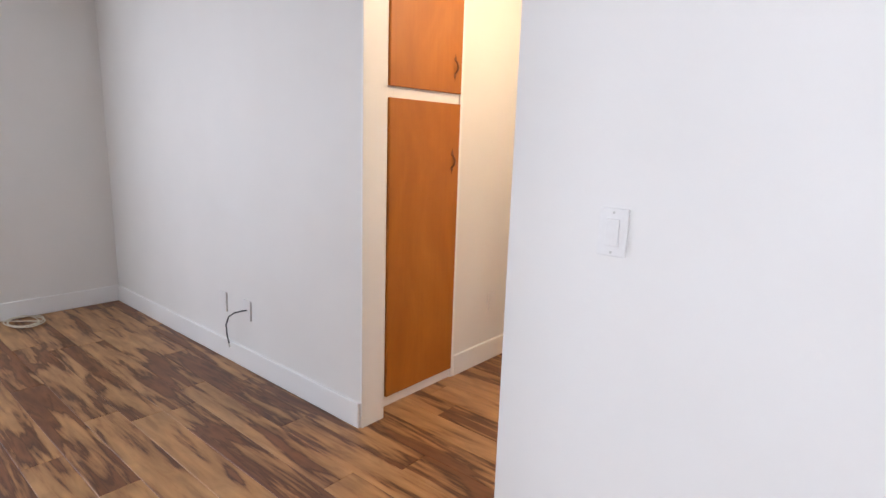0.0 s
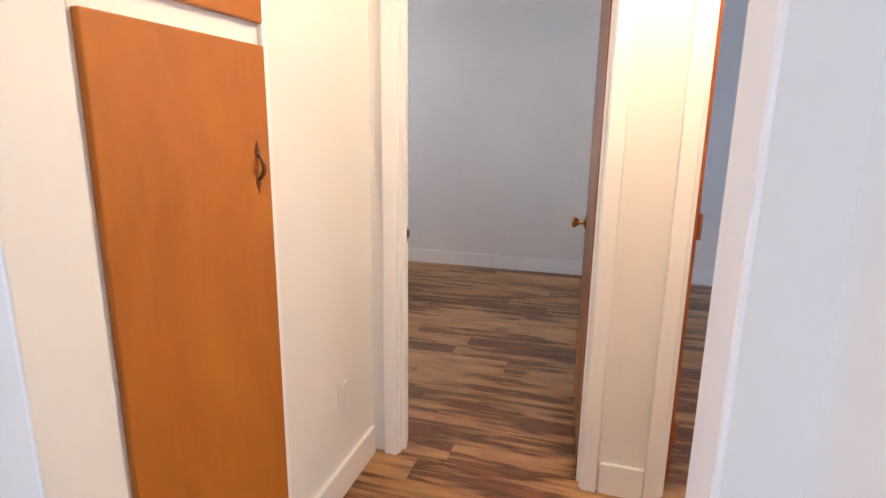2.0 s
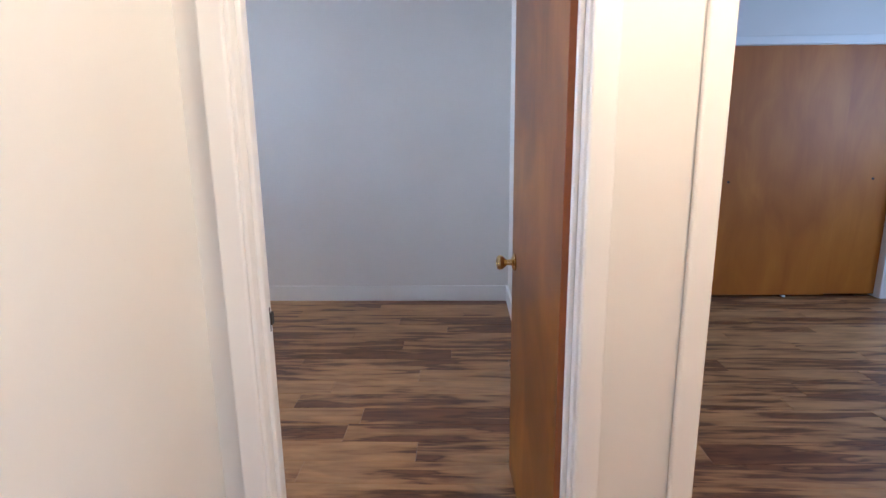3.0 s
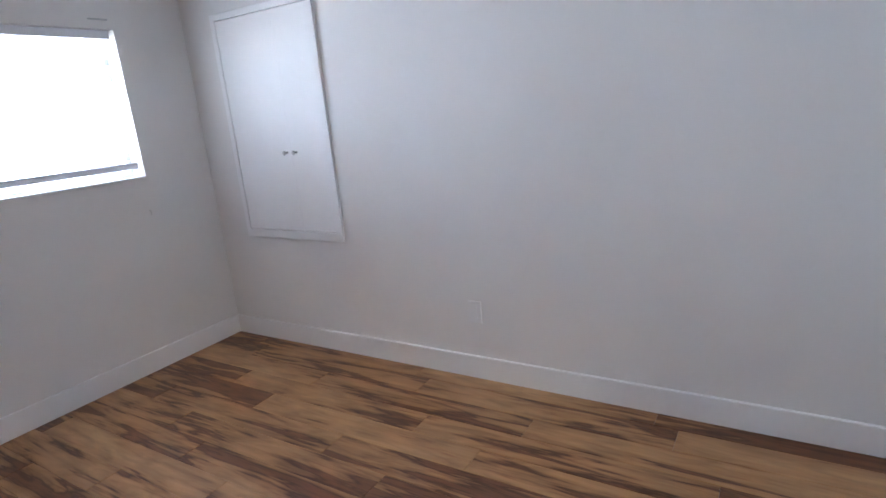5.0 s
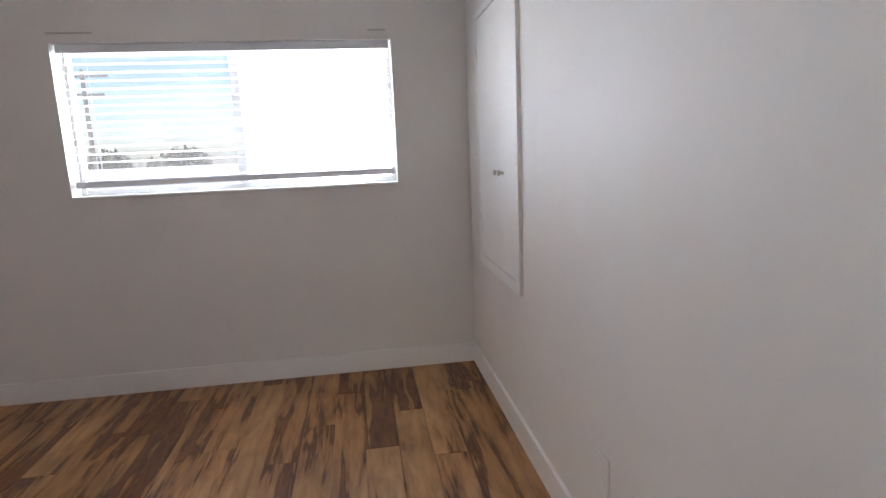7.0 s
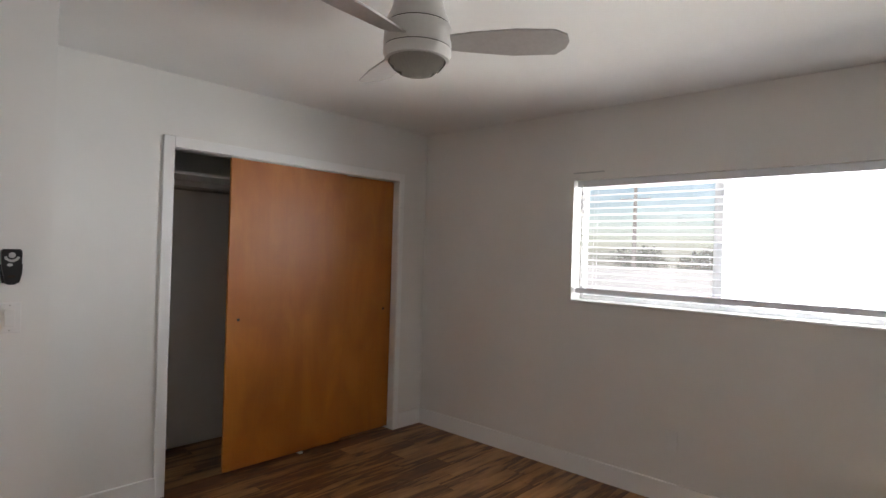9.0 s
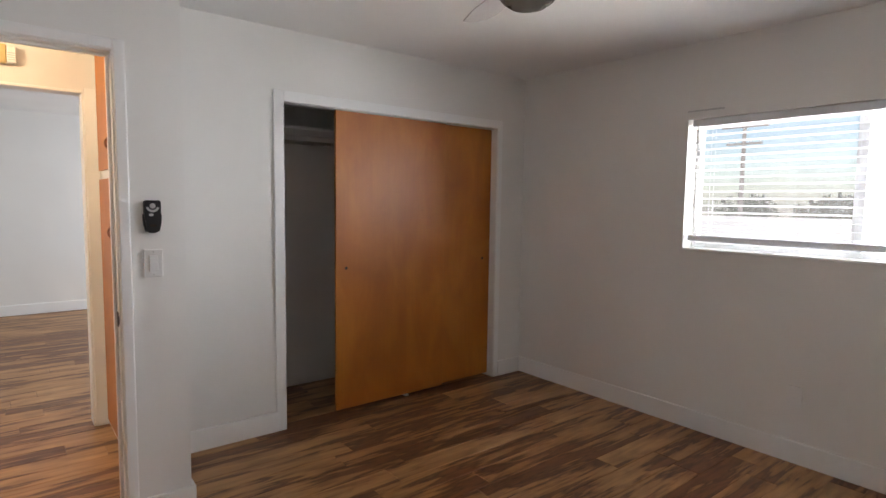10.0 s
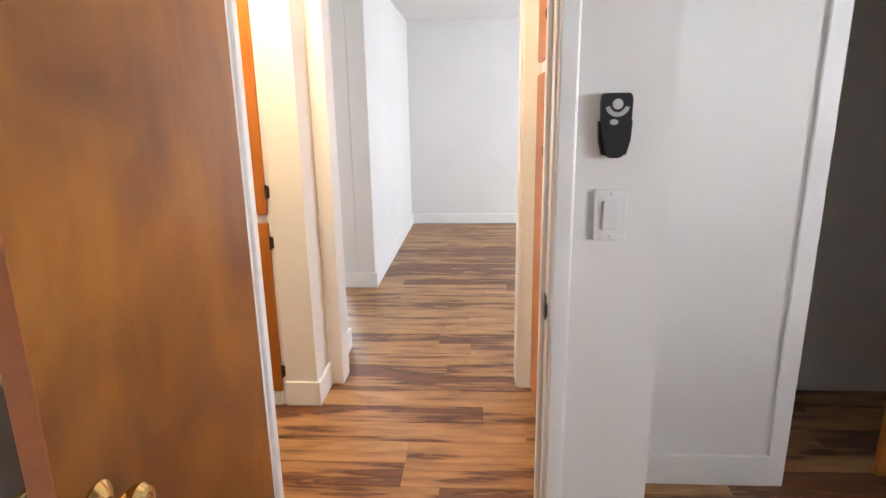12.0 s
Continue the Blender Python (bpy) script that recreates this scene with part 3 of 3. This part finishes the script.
for y0, y1, x in ((0.028, ww / 2 - 0.025, -0.142), (ww / 2 + 0.025, ww - 0.028, -0.132)):
    p = part("pane", slab(x, x + 0.004, y0, y1, 0.045, wh - 0.03), PANE, win)
    p.visible_shadow = False
p = part("insect_screen", slab(-0.158, -0.157, ww / 2 + 0.026, ww - 0.029, 0.046, wh - 0.031), SCREEN, win, "fine pale insect mesh over one half")

# added sheet that washes out the view with painted haze
part("haze_sheet", slab(-0.1375, -0.1370, 0.029, ww / 2 - 0.026, 0.046, wh - 0.031), HAZE, win, "thin veil added for haze over the other half")
bl = thing("window_blind", (XW, W0, S0), "white horizontal slat blind lowered to just above the sill", "blind")
part("headrail", slab(-0.075, -0.030, 0.012, ww - 0.012, wh - 0.045, wh - 0.002, 0.003), SLAT, bl)
part("bottom_rail", slab(-0.076, -0.026, 0.014, ww - 0.014, 0.058, 0.094, 0.006), SLAT, bl)
N = 16
bm = bmesh.new()
rows = []
for i in range(7):
    u = -1 + 2 * i / 6
    rows.append((u * 0.0225, 0.004 * (1 - u * u)))
ver = [[bm.verts.new((x, y, z)) for x, z in rows] for y in (0.016, ww - 0.016)]
for i in range(6):
    bm.faces.new((ver[0][i], ver[0][i + 1], ver[1][i + 1], ver[1][i]))
bmesh.ops.solidify(bm, geom=bm.faces[:], thickness=0.0012)
slat_mesh = mesh_of("slat", bm, SLAT, True)
for i in range(N):
    s = new("slat", slat_mesh)
    s.parent = bl
    s.matrix_basis = pose(-0.052, 0, 0.108 + i * (wh - 0.165) / (N - 1), 0, -6 + random.uniform(-1.0, 1.0), 0)
for y in (0.14, ww / 2, ww - 0.14):
    for dx in (-0.0765, -0.0275):
        bm = bmesh.new()
        tube(bm, [(dx, y, 0.08), (dx, y, wh - 0.04)], 0.0011, 5)
        part("ladder_cord", bm, SLAT, bl)
bm = bmesh.new()
tube(bm, [(-0.020, 0.055, wh - 0.03), (-0.018, 0.056, 0.30), (-0.016, 0.055, 0.10)], 0.004, 8)
part("tilt_wand", bm, PLASTIC, bl)

# windows of the other rooms, never in view, which only give light; window_3 is invented
for nm, b in (("window_2", (-3.04, -3.0, -3.5, -1.7, 0.8, 2.1)), ("window_3", (1.45, 2.95, -4.26, -4.22, 0.9, 2.1)), ("window_4", (4.46, 4.5, 2.1, 3.7, 0.95, 2.05))):
    x0, x1, y0, y1, z0, z1 = b
    w = thing(nm, (0, 0, 0), "plain white framed window", "window", "", "structure")
    along = y1 - y0 > x1 - x0
    g = 0.04
    part("window_frame", slab(x0, x1, y0, y1, z0, z0 + g), ALU, w)
    part("window_frame", slab(x0, x1, y0, y1, z1 - g, z1), ALU, w)
    if along:
        part("window_frame", slab(x0, x1, y0, y0 + g, z0 + g, z1 - g), ALU, w)
        part("window_frame", slab(x0, x1, y1 - g, y1, z0 + g, z1 - g), ALU, w)
    else:
        part("window_frame", slab(x0, x0 + g, y0, y1, z0 + g, z1 - g), ALU, w)
        part("window_frame", slab(x1 - g, x1, y0, y1, z0 + g, z1 - g), ALU, w)

# ---- ceiling fan ----
fan = thing("ceiling_fan", (-1.09, 2.64, H - 0.012), "white ceiling fan with a ribbed glass light bowl", "ceiling fan")
bm = bmesh.new()
lathe(bm, [(0.085, 0.013), (0.090, -0.006), (0.10, -0.05), (0.118, -0.09), (0.120, -0.105)], None, 40)
part("canopy", bm, FANW, fan, smooth=True)
bm = bmesh.new()
lathe(bm, [(0.117, -0.105), (0.117, -0.110)], None, 40)
lathe(bm, [(0.124, -0.193), (0.124, -0.197)], None, 40)
part("seam_ring", bm, BRONZE, fan, "thin dark seam round the motor")
bm = bmesh.new()
lathe(bm, [(0.121, -0.110), (0.127, -0.118), (0.128, -0.18), (0.127, -0.193)], None, 40)
part("motor_housing", bm, FANW, fan, smooth=True)
bm = bmesh.new()
lathe(bm, [(0.127, -0.197), (0.128, -0.215), (0.120, -0.236), (0.112, -0.238)], None, 40)
part("light_ring", bm, FANW, fan, smooth=True)
bm = bmesh.new()
st = 72
prof = [(0.110, -0.236), (0.106, -0.248), (0.088, -0.270), (0.060, -0.288), (0.025, -0.298), (0.006, -0.299)]
rings = []
for r, z in prof:
    rings.append([bm.verts.new(((r - 0.008 * (k % 2) * min(1, r / 0.05)) * math.cos(2 * math.pi * k / st), (r - 0.008 * (k % 2) * min(1, r / 0.05)) * math.sin(2 * math.pi * k / st), z)) for k in range(st)])
for a, b in zip(rings, rings[1:]):
    for k in range(st):
        bm.faces.new((a[k], a[(k + 1) % st], b[(k + 1) % st], b[k]))
bm.faces.new(rings[-1])
bm.faces.new(rings[0][::-1])
part("light_bowl", bm, FROST, fan, "ribbed frosted glass light bowl")
blade_pts = [(0.125, -0.045), (0.20, -0.060), (0.36, -0.080), (0.50, -0.078), (0.548, -0.050), (0.560, -0.010), (0.552, 0.030),
             (0.520, 0.070), (0.36, 0.078), (0.20, 0.058), (0.125, 0.045)]
for a in (128, 8, 248):
    bm = bmesh.new()
    outline(bm, blade_pts, 0.006, Matrix.Translation((0, 0, -0.172)) @ Euler((radians(-14), 0, radians(a)), "XYZ").to_matrix().to_4x4())
    part("blade", bm, BLADE, fan, "greyish white fan blade")

# ---- hall ceiling light ----
hl = thing("ceiling_light", (1.0, 0.80, H), "lit round opal glass ceiling light in the hall", "ceiling light")
bm = bmesh.new()
lathe(bm, [(0.12, 0.0), (0.12, -0.014), (0.11, -0.018)], None, 32)
part("base_plate", bm, BRASS, hl, "brass base plate", True)
bm = bmesh.new()
lathe(bm, [(0.105, -0.018), (0.100, -0.035), (0.08, -0.052), (0.045, -0.062), (0.01, -0.064)], None, 32)
part("shade", bm, DOME, hl, "lit opal glass shade", True)

# ---- plates, switches and small fittings ----


def wall_plate(name, at, turn, label, category, w=0.072, h=0.116, rocker=True, outlet=False):
    """A plate on a wall; local x along the wall, y into the room, z up."""
    t = thing(name, at, label, category, turn=turn)
    part("plate", slab(-w / 2, w / 2, 0.0, 0.009, -h / 2, h / 2, 0.0025), PLASTIC, t)
    if rocker:
        part("rocker", slab(-0.017, 0.017, 0.009, 0.014, -0.033, 0.033, 0.002), PLASTIC, t)
    if outlet:
        for dz in (-0.021, 0.021):
            part("socket", slab(-0.016, 0.016, 0.009, 0.0105, dz - 0.014, dz + 0.014, 0.0008), PLASTIC, t)
    for dz in ((-0.048, 0.048) if rocker else ()):
        bm = bmesh.new()
        lathe(bm, [(0.0032, 0.008), (0.0032, 0.0098)], Matrix.Translation((0, 0, dz)) @ Euler((radians(-90), 0, 0)).to_matrix().to_4x4(), 10)
        part("screw", bm, STEEL, t)
    return t


wall_plate("light_switch", (1.27, -0.32, 1.13), 180, "white rocker light switch on the living room wall", "light switch")
wall_plate("light_switch", (-0.086, YD1, 1.135), 0, "white light switch below a fan remote beside the door", "light switch")
wall_plate("wall_outlet", (-1.10, YN, 0.365), 180, "white wall outlet above the bedroom baseboard", "outlet", rocker=False, outlet=True)
wall_plate("wall_outlet", (XW, 2.94, 0.37), -90, "white wall outlet below the bedroom window", "outlet", rocker=False, outlet=True)
wall_plate("wall_outlet", (XH, 1.112, 0.37), -90, "white wall outlet on the hall wall", "outlet", rocker=False, outlet=True)
wall_plate("wall_outlet", (-1.215, 0.0, 0.35), 180, "white wall outlet beside a cable plate", "outlet", rocker=False, outlet=True)
wall_plate("wall_outlet", (1.55, KY, 0.36), 180, "white wall outlet in the far bedroom", "outlet", rocker=False, outlet=True)
cp = wall_plate("cable_plate", (-0.953, 0.0, 0.352), 180, "white wall plate with a black coaxial cable hanging out", "cable plate", rocker=False)
bm = bmesh.new()
tube(bm, [(0.0, 0.006, 0.0), (0.004, 0.035, 0.002), (0.05, 0.055, -0.015), (0.11, 0.058, -0.05), (0.150, 0.056, -0.11), (0.155, 0.050, -0.17), (0.143, 0.046, -0.222)], 0.0042, 8)
part("coaxial_cable", bm, RUBBER, cp, "short black coaxial cable bending down", True)
bm = bmesh.new()
tube(bm, [(0.143, 0.046, -0.222), (0.138, 0.0445, -0.245)], 0.0052, 8)
part("connector", bm, STEEL, cp, "steel cable connector")

# hand control of the fan on its wall holder
rc = thing("fan_remote", (-0.086, YD1, 1.33), "black fan remote with grey keys in a wall holder", "remote control")
body = [(-0.030, 0.068), (0.030, 0.068), (0.032, 0.055), (0.031, 0.005), (0.026, -0.025), (0.021, -0.058), (0.013, -0.068), (-0.013, -0.068), (-0.021, -0.058), (-0.026, -0.025), (-0.031, 0.005), (-0.032, 0.055)]
UP = Matrix(((1, 0, 0, 0), (0, 0, 1, 0), (0, 1, 0, 0), (0, 0, 0, 1)))
bm = bmesh.new()
outline(bm, body, 0.022, UP)
bmesh.ops.bevel(bm, geom=bm.edges[:], offset=0.003, segments=2, affect="EDGES")
part("body", bm, BLACK, rc, "black plastic remote body")
bm = bmesh.new()
outline(bm, [(-0.036, 0.010), (0.036, 0.010), (0.034, -0.030), (0.026, -0.062), (-0.026, -0.062), (-0.034, -0.030)], 0.012, UP)
part("holder", bm, BLACK, rc, "black wall holder")
bm = bmesh.new()
lathe(bm, [(0.011, 0.021), (0.011, 0.024), (0.009, 0.0248)], Matrix.Translation((0, 0, 0.045)) @ Euler((radians(-90), 0, 0)).to_matrix().to_4x4(), 20)
part("round_key", bm, GREY, rc, "grey round key", True)
bm = bmesh.new()
arc = [(0.026 * math.cos(radians(a)), 0.045 + 0.026 * math.sin(radians(a))) for a in range(195, 350, 15)] + \
      [(0.017 * math.cos(radians(a)), 0.045 + 0.017 * math.sin(radians(a))) for a in range(345, 190, -15)]
outline(bm, arc, 0.0245, UP)
part("arc_key", bm, GREY, rc, "grey curved key row")
bm = bmesh.new()
outline(bm, [(0.006 + 0.009 * math.cos(radians(a)), 0.008 + 0.006 * math.sin(radians(a))) for a in range(0, 360, 30)], 0.0245, UP)
part("oval_key", bm, GREY, rc, "grey oval key")
bm = bmesh.new()
outline(bm, [(0.013 * math.cos(radians(a)), -0.036 + 0.006 * math.sin(radians(a))) for a in range(0, 360, 30)], 0.0228, UP)
part("badge", bm, BRONZE, rc, "dull oval badge")

# door chime above the hall opening
ch = thing("door_chime", (0.405, 0.13, 2.175), "small tan and white door chime box above the hall opening", "door chime")
part("cover", slab(-0.055, 0.098, 0.0, 0.045, -0.05, 0.05, 0.006), TAN, ch)
part("end_cap", slab(-0.098, -0.0555, 0.0, 0.042, -0.045, 0.045, 0.006), PLASTIC, ch, "white ribbed end of the chime")
for k in range(4):
    part("rib", slab(-0.094, -0.060, 0.042, 0.044, -0.032 + k * 0.012, -0.027 + k * 0.012), GREY, ch)

# loose coil of cord on the living room floor
cc = thing("cord_coil", (-2.70, -0.66, 0.003), "loose coil of ivory cord lying on the floor", "cord")
bm = bmesh.new()
pts = []
for k in range(70):
    a = 2 * math.pi * k / 22
    pts.append((0.135 * math.cos(a) * (1 + 0.15 * math.sin(a * 0.31)) - 0.02 * k / 70, 0.095 * math.sin(a) * (1 + 0.2 * math.cos(a * 0.4)), 0.006 + 0.008 * (k / 70) + 0.003 * math.sin(a * 2.3)))
for k in range(12):
    pts.append((pts[69][0] - 0.02 * k, pts[69][1] - 0.018 * k, 0.014 - 0.0008 * k))
tube(bm, pts, 0.004, 6)
part("cord", bm, CORD, cc, smooth=True)

# small steel hook under the window
hk = thing("wall_hook", (XW, 3.99, 0.93), "tiny bent steel hook screwed into the wall", "hook")
bm = bmesh.new()
tube(bm, [(0, 0, 0.012), (0.012, 0, 0.010), (0.018, 0, -0.002), (0.012, 0, -0.012), (0.006, 0, -0.010)], 0.002, 6)
part("wire", bm, STEEL, hk)
# narrow bracket above the blind
for by, bw in ((2.36, 0.11), (3.94, 0.05)):
    bk = thing("curtain_bracket", (XW, by, 1.985), "thin painted bracket strip above the window", "bracket", "curtain brackets")
    part("strip", slab(0.0, 0.012, -bw, bw, -0.004, 0.004, 0.002), GREY, bk)

# ---- outside the bedroom window ----
boxes("wall_lower_storey", STUCCO, [(-3.0, 4.45, -4.2, 5.2, -3.2, -0.121)], "stucco storey below the rooms", "wall")
boxes("ground", GROUND, [(-900, 900, -900, 900, -3.3, -3.2)], "dry pale ground of the neighbourhood", "ground")


def house(at, wx, wy, hz, rise, label):
    h = thing("house", at, label, "house")
    part("wall", slab(-wx / 2, wx / 2, -wy / 2, wy / 2, 0, hz), STUCCO, h)
    bm = bmesh.new()
    ex, ey = wx / 2 + 0.4, wy / 2 + 0.4
    ps = [bm.verts.new(p) for p in ((-ex, -ey, hz), (ex, -ey, hz), (ex, ey, hz), (-ex, ey, hz), (0, -ey + 2, hz + rise), (0, ey - 2, hz + rise))]
    for q in ((0, 1, 4), (1, 2, 5, 4), (2, 3, 5), (3, 0, 4, 5), (3, 2, 1, 0)):
        bm.faces.new([ps[i] for i in q])
    part("roof", bm, ROOF, h, "pale shingled hip roof")
    part("fascia", slab(ex, ex + 0.03, -ey, ey, hz - 0.16, hz), ROOF_EDGE, h)
    for y in (-wy * 0.25, wy * 0.2):
        w = part("window", slab(wx / 2, wx / 2 + 0.03, y - 0.6, y + 0.6, 0.9, 2.0), TRIM, h)
        part("pane", slab(wx / 2 + 0.03, wx / 2 + 0.035, y - 0.53, y + 0.53, 0.97, 1.93), GLASSW, w)
    return h


house((-17, -3.0, -3.2), 9, 12, 3.0, 1.3, "single-storey stucco house with a pale hip roof")
house((-30, 6.0, -3.2), 10, 14, 3.0, 1.5, "farther stucco house with a pale hip roof")
house((-26, -17.0, -3.2), 10, 13, 3.1, 1.4, "stucco house with a pale roof beyond the yard")


def tree(at, h, r, seed):
    t = thing("tree", at, "leafy dark green tree beyond the roofs", "tree", "street trees")
    rnd = random.Random(seed)
    bm = bmesh.new()
    tube(bm, [(0, 0, 0), (0.1, 0.05, h * 0.3), (0.0, 0.15, h * 0.62)], [0.24, 0.17, 0.08], 8)
    for k in range(5):
        a = k * 1.26 + rnd.random()
        tube(bm, [(0.05, 0.08, h * 0.35), (r * 0.3 * math.cos(a), r * 0.3 * math.sin(a), h * 0.55), (r * 0.6 * math.cos(a), r * 0.6 * math.sin(a), h * 0.75)], [0.10, 0.06, 0.03], 6)
    part("trunk", bm, BARK, t, "brown trunk with limbs")
    bm = bmesh.new()
    for k in range(900):
        a, u, q = rnd.random() * 6.283, rnd.uniform(-1, 1), rnd.random() ** 0.4
        lob = 0.75 + 0.25 * math.sin(3 * a + seed) * math.cos(2.2 * u + seed)
        c = Vector((r * q * lob * math.cos(a) * math.sqrt(1 - u * u), r * q * lob * math.sin(a) * math.sqrt(1 - u * u), h * 0.7 + h * 0.3 * q * lob * u))
        s = rnd.uniform(0.12, 0.3)
        d = Euler((rnd.random() * 6, rnd.random() * 6, rnd.random() * 6)).to_matrix()
        bm.faces.new([bm.verts.new(c + d @ Vector(p)) for p in ((-s, 0, 0), (0, -s * 0.5, 0.05), (s, 0, 0), (0, s * 0.5, 0.05))])
    part("crown", bm, LEAF, t, "uneven crown of leaf clumps")


for i, (x, y, h, r) in enumerate(((-46, -28, 6.5, 3.2), (-52, -18, 6.0, 3.4), (-44, -9, 5.8, 2.8), (-55, 1, 6.4, 3.5), (-50, 12, 6.2, 3.2), (-60, 24, 7.0, 3.8), (-36, -36, 6.0, 2.6))):
    tree((x, y, -3.2), h, r, i + 1)
up = thing("utility_pole", (-34, -10.9, -3.2), "wooden utility pole with two crossarms and wires", "utility pole")
bm = bmesh.new()
tube(bm, [(0, 0, 0), (0, 0, 9.6)], [0.15, 0.10], 10)
part("pole", bm, POLEW, up)
for z, w in ((9.2, 1.3), (8.2, 1.0)):
    a = part("crossarm", slab(-0.06, 0.06, -w, w, z, z + 0.12), POLEW, up)
    for y in (-w + 0.1, -w * 0.4, w * 0.4, w - 0.1):
        bm = bmesh.new()
        lathe(bm, [(0.04, z + 0.12), (0.05, z + 0.17), (0.03, z + 0.23)], Matrix.Translation((0, y, 0)), 8)
        part("insulator", bm, GREY, a)

# ---- floor planks ----
PLANK = plank_material()
sub = boxes("floor", DARK, [(-3.04, 4.5, -4.26, 5.25, -0.12, -0.008)], "streaky tan and dark brown wood-look plank floor", "floor")
PW, PL = 0.148, 1.22


def plank_mesh(x0, x1):
    bm = bmesh.new()
    g, c, w = 0.0005, 0.0016, PW / 2
    lo, hi = x0 + g, x1 - g
    a = [bm.verts.new(p) for p in ((lo, -w + g, -0.008), (hi, -w + g, -0.008), (hi, w - g, -0.008), (lo, w - g, -0.008))]
    b = [bm.verts.new(p) for p in ((lo, -w + g, -0.0014), (hi, -w + g, -0.0014), (hi, w - g, -0.0014), (lo, w - g, -0.0014))]
    d = [bm.verts.new(p) for p in ((lo + c, -w + g + c, 0), (hi - c, -w + g + c, 0), (hi - c, w - g - c, 0), (lo + c, w - g - c, 0))]
    bm.faces.new(d)
    for p, q in ((a, b), (b, d)):
        for k in range(4):
            bm.faces.new((p[k], p[(k + 1) % 4], q[(k + 1) % 4], q[k]))
    return mesh_of("plank", bm, PLANK)


shared = plank_mesh(-PL / 2, PL / 2)
rnd = random.Random(7)
rest = bmesh.new()
y = -4.25
while y < 5.2:
    west, east = -3.0, 3.3 if y < -0.3 else 4.45
    if y > 4.55:
        west, east = 2.1, 3.9
    x = west - rnd.uniform(0.1, PL - 0.1)
    while x < east - 0.02:
        x0, x1 = max(x, west), min(x + PL, east)
        cx, cy = (x0 + x1) / 2, y + PW / 2
        seen = (-3.0 < cy < 0.1 and cx < 1.3) or (0.0 <= cy < 1.5 and -0.9 < cx < 2.4) or (0.8 <= cy < 4.6 and cx < 1.3) or (1.45 <= cy < 4.6 and 1.0 <= cx < 3.7)
        if seen:
            whole = x1 - x0 > PL - 0.001
            p = new("plank", shared if whole else plank_mesh(-(x1 - x0) / 2, (x1 - x0) / 2))
            p.parent = sub
            p.matrix_basis = pose(cx, cy, 0)
        else:
            box(rest, x0 + 0.0005, x1 - 0.0005, y + 0.0005, y + PW - 0.0005, -0.008, 0)
        x += PL
    y += PW
tagged(part("planks_beyond", rest, PLANK, sub, "the rest of the plank floor"), kind="stuff")
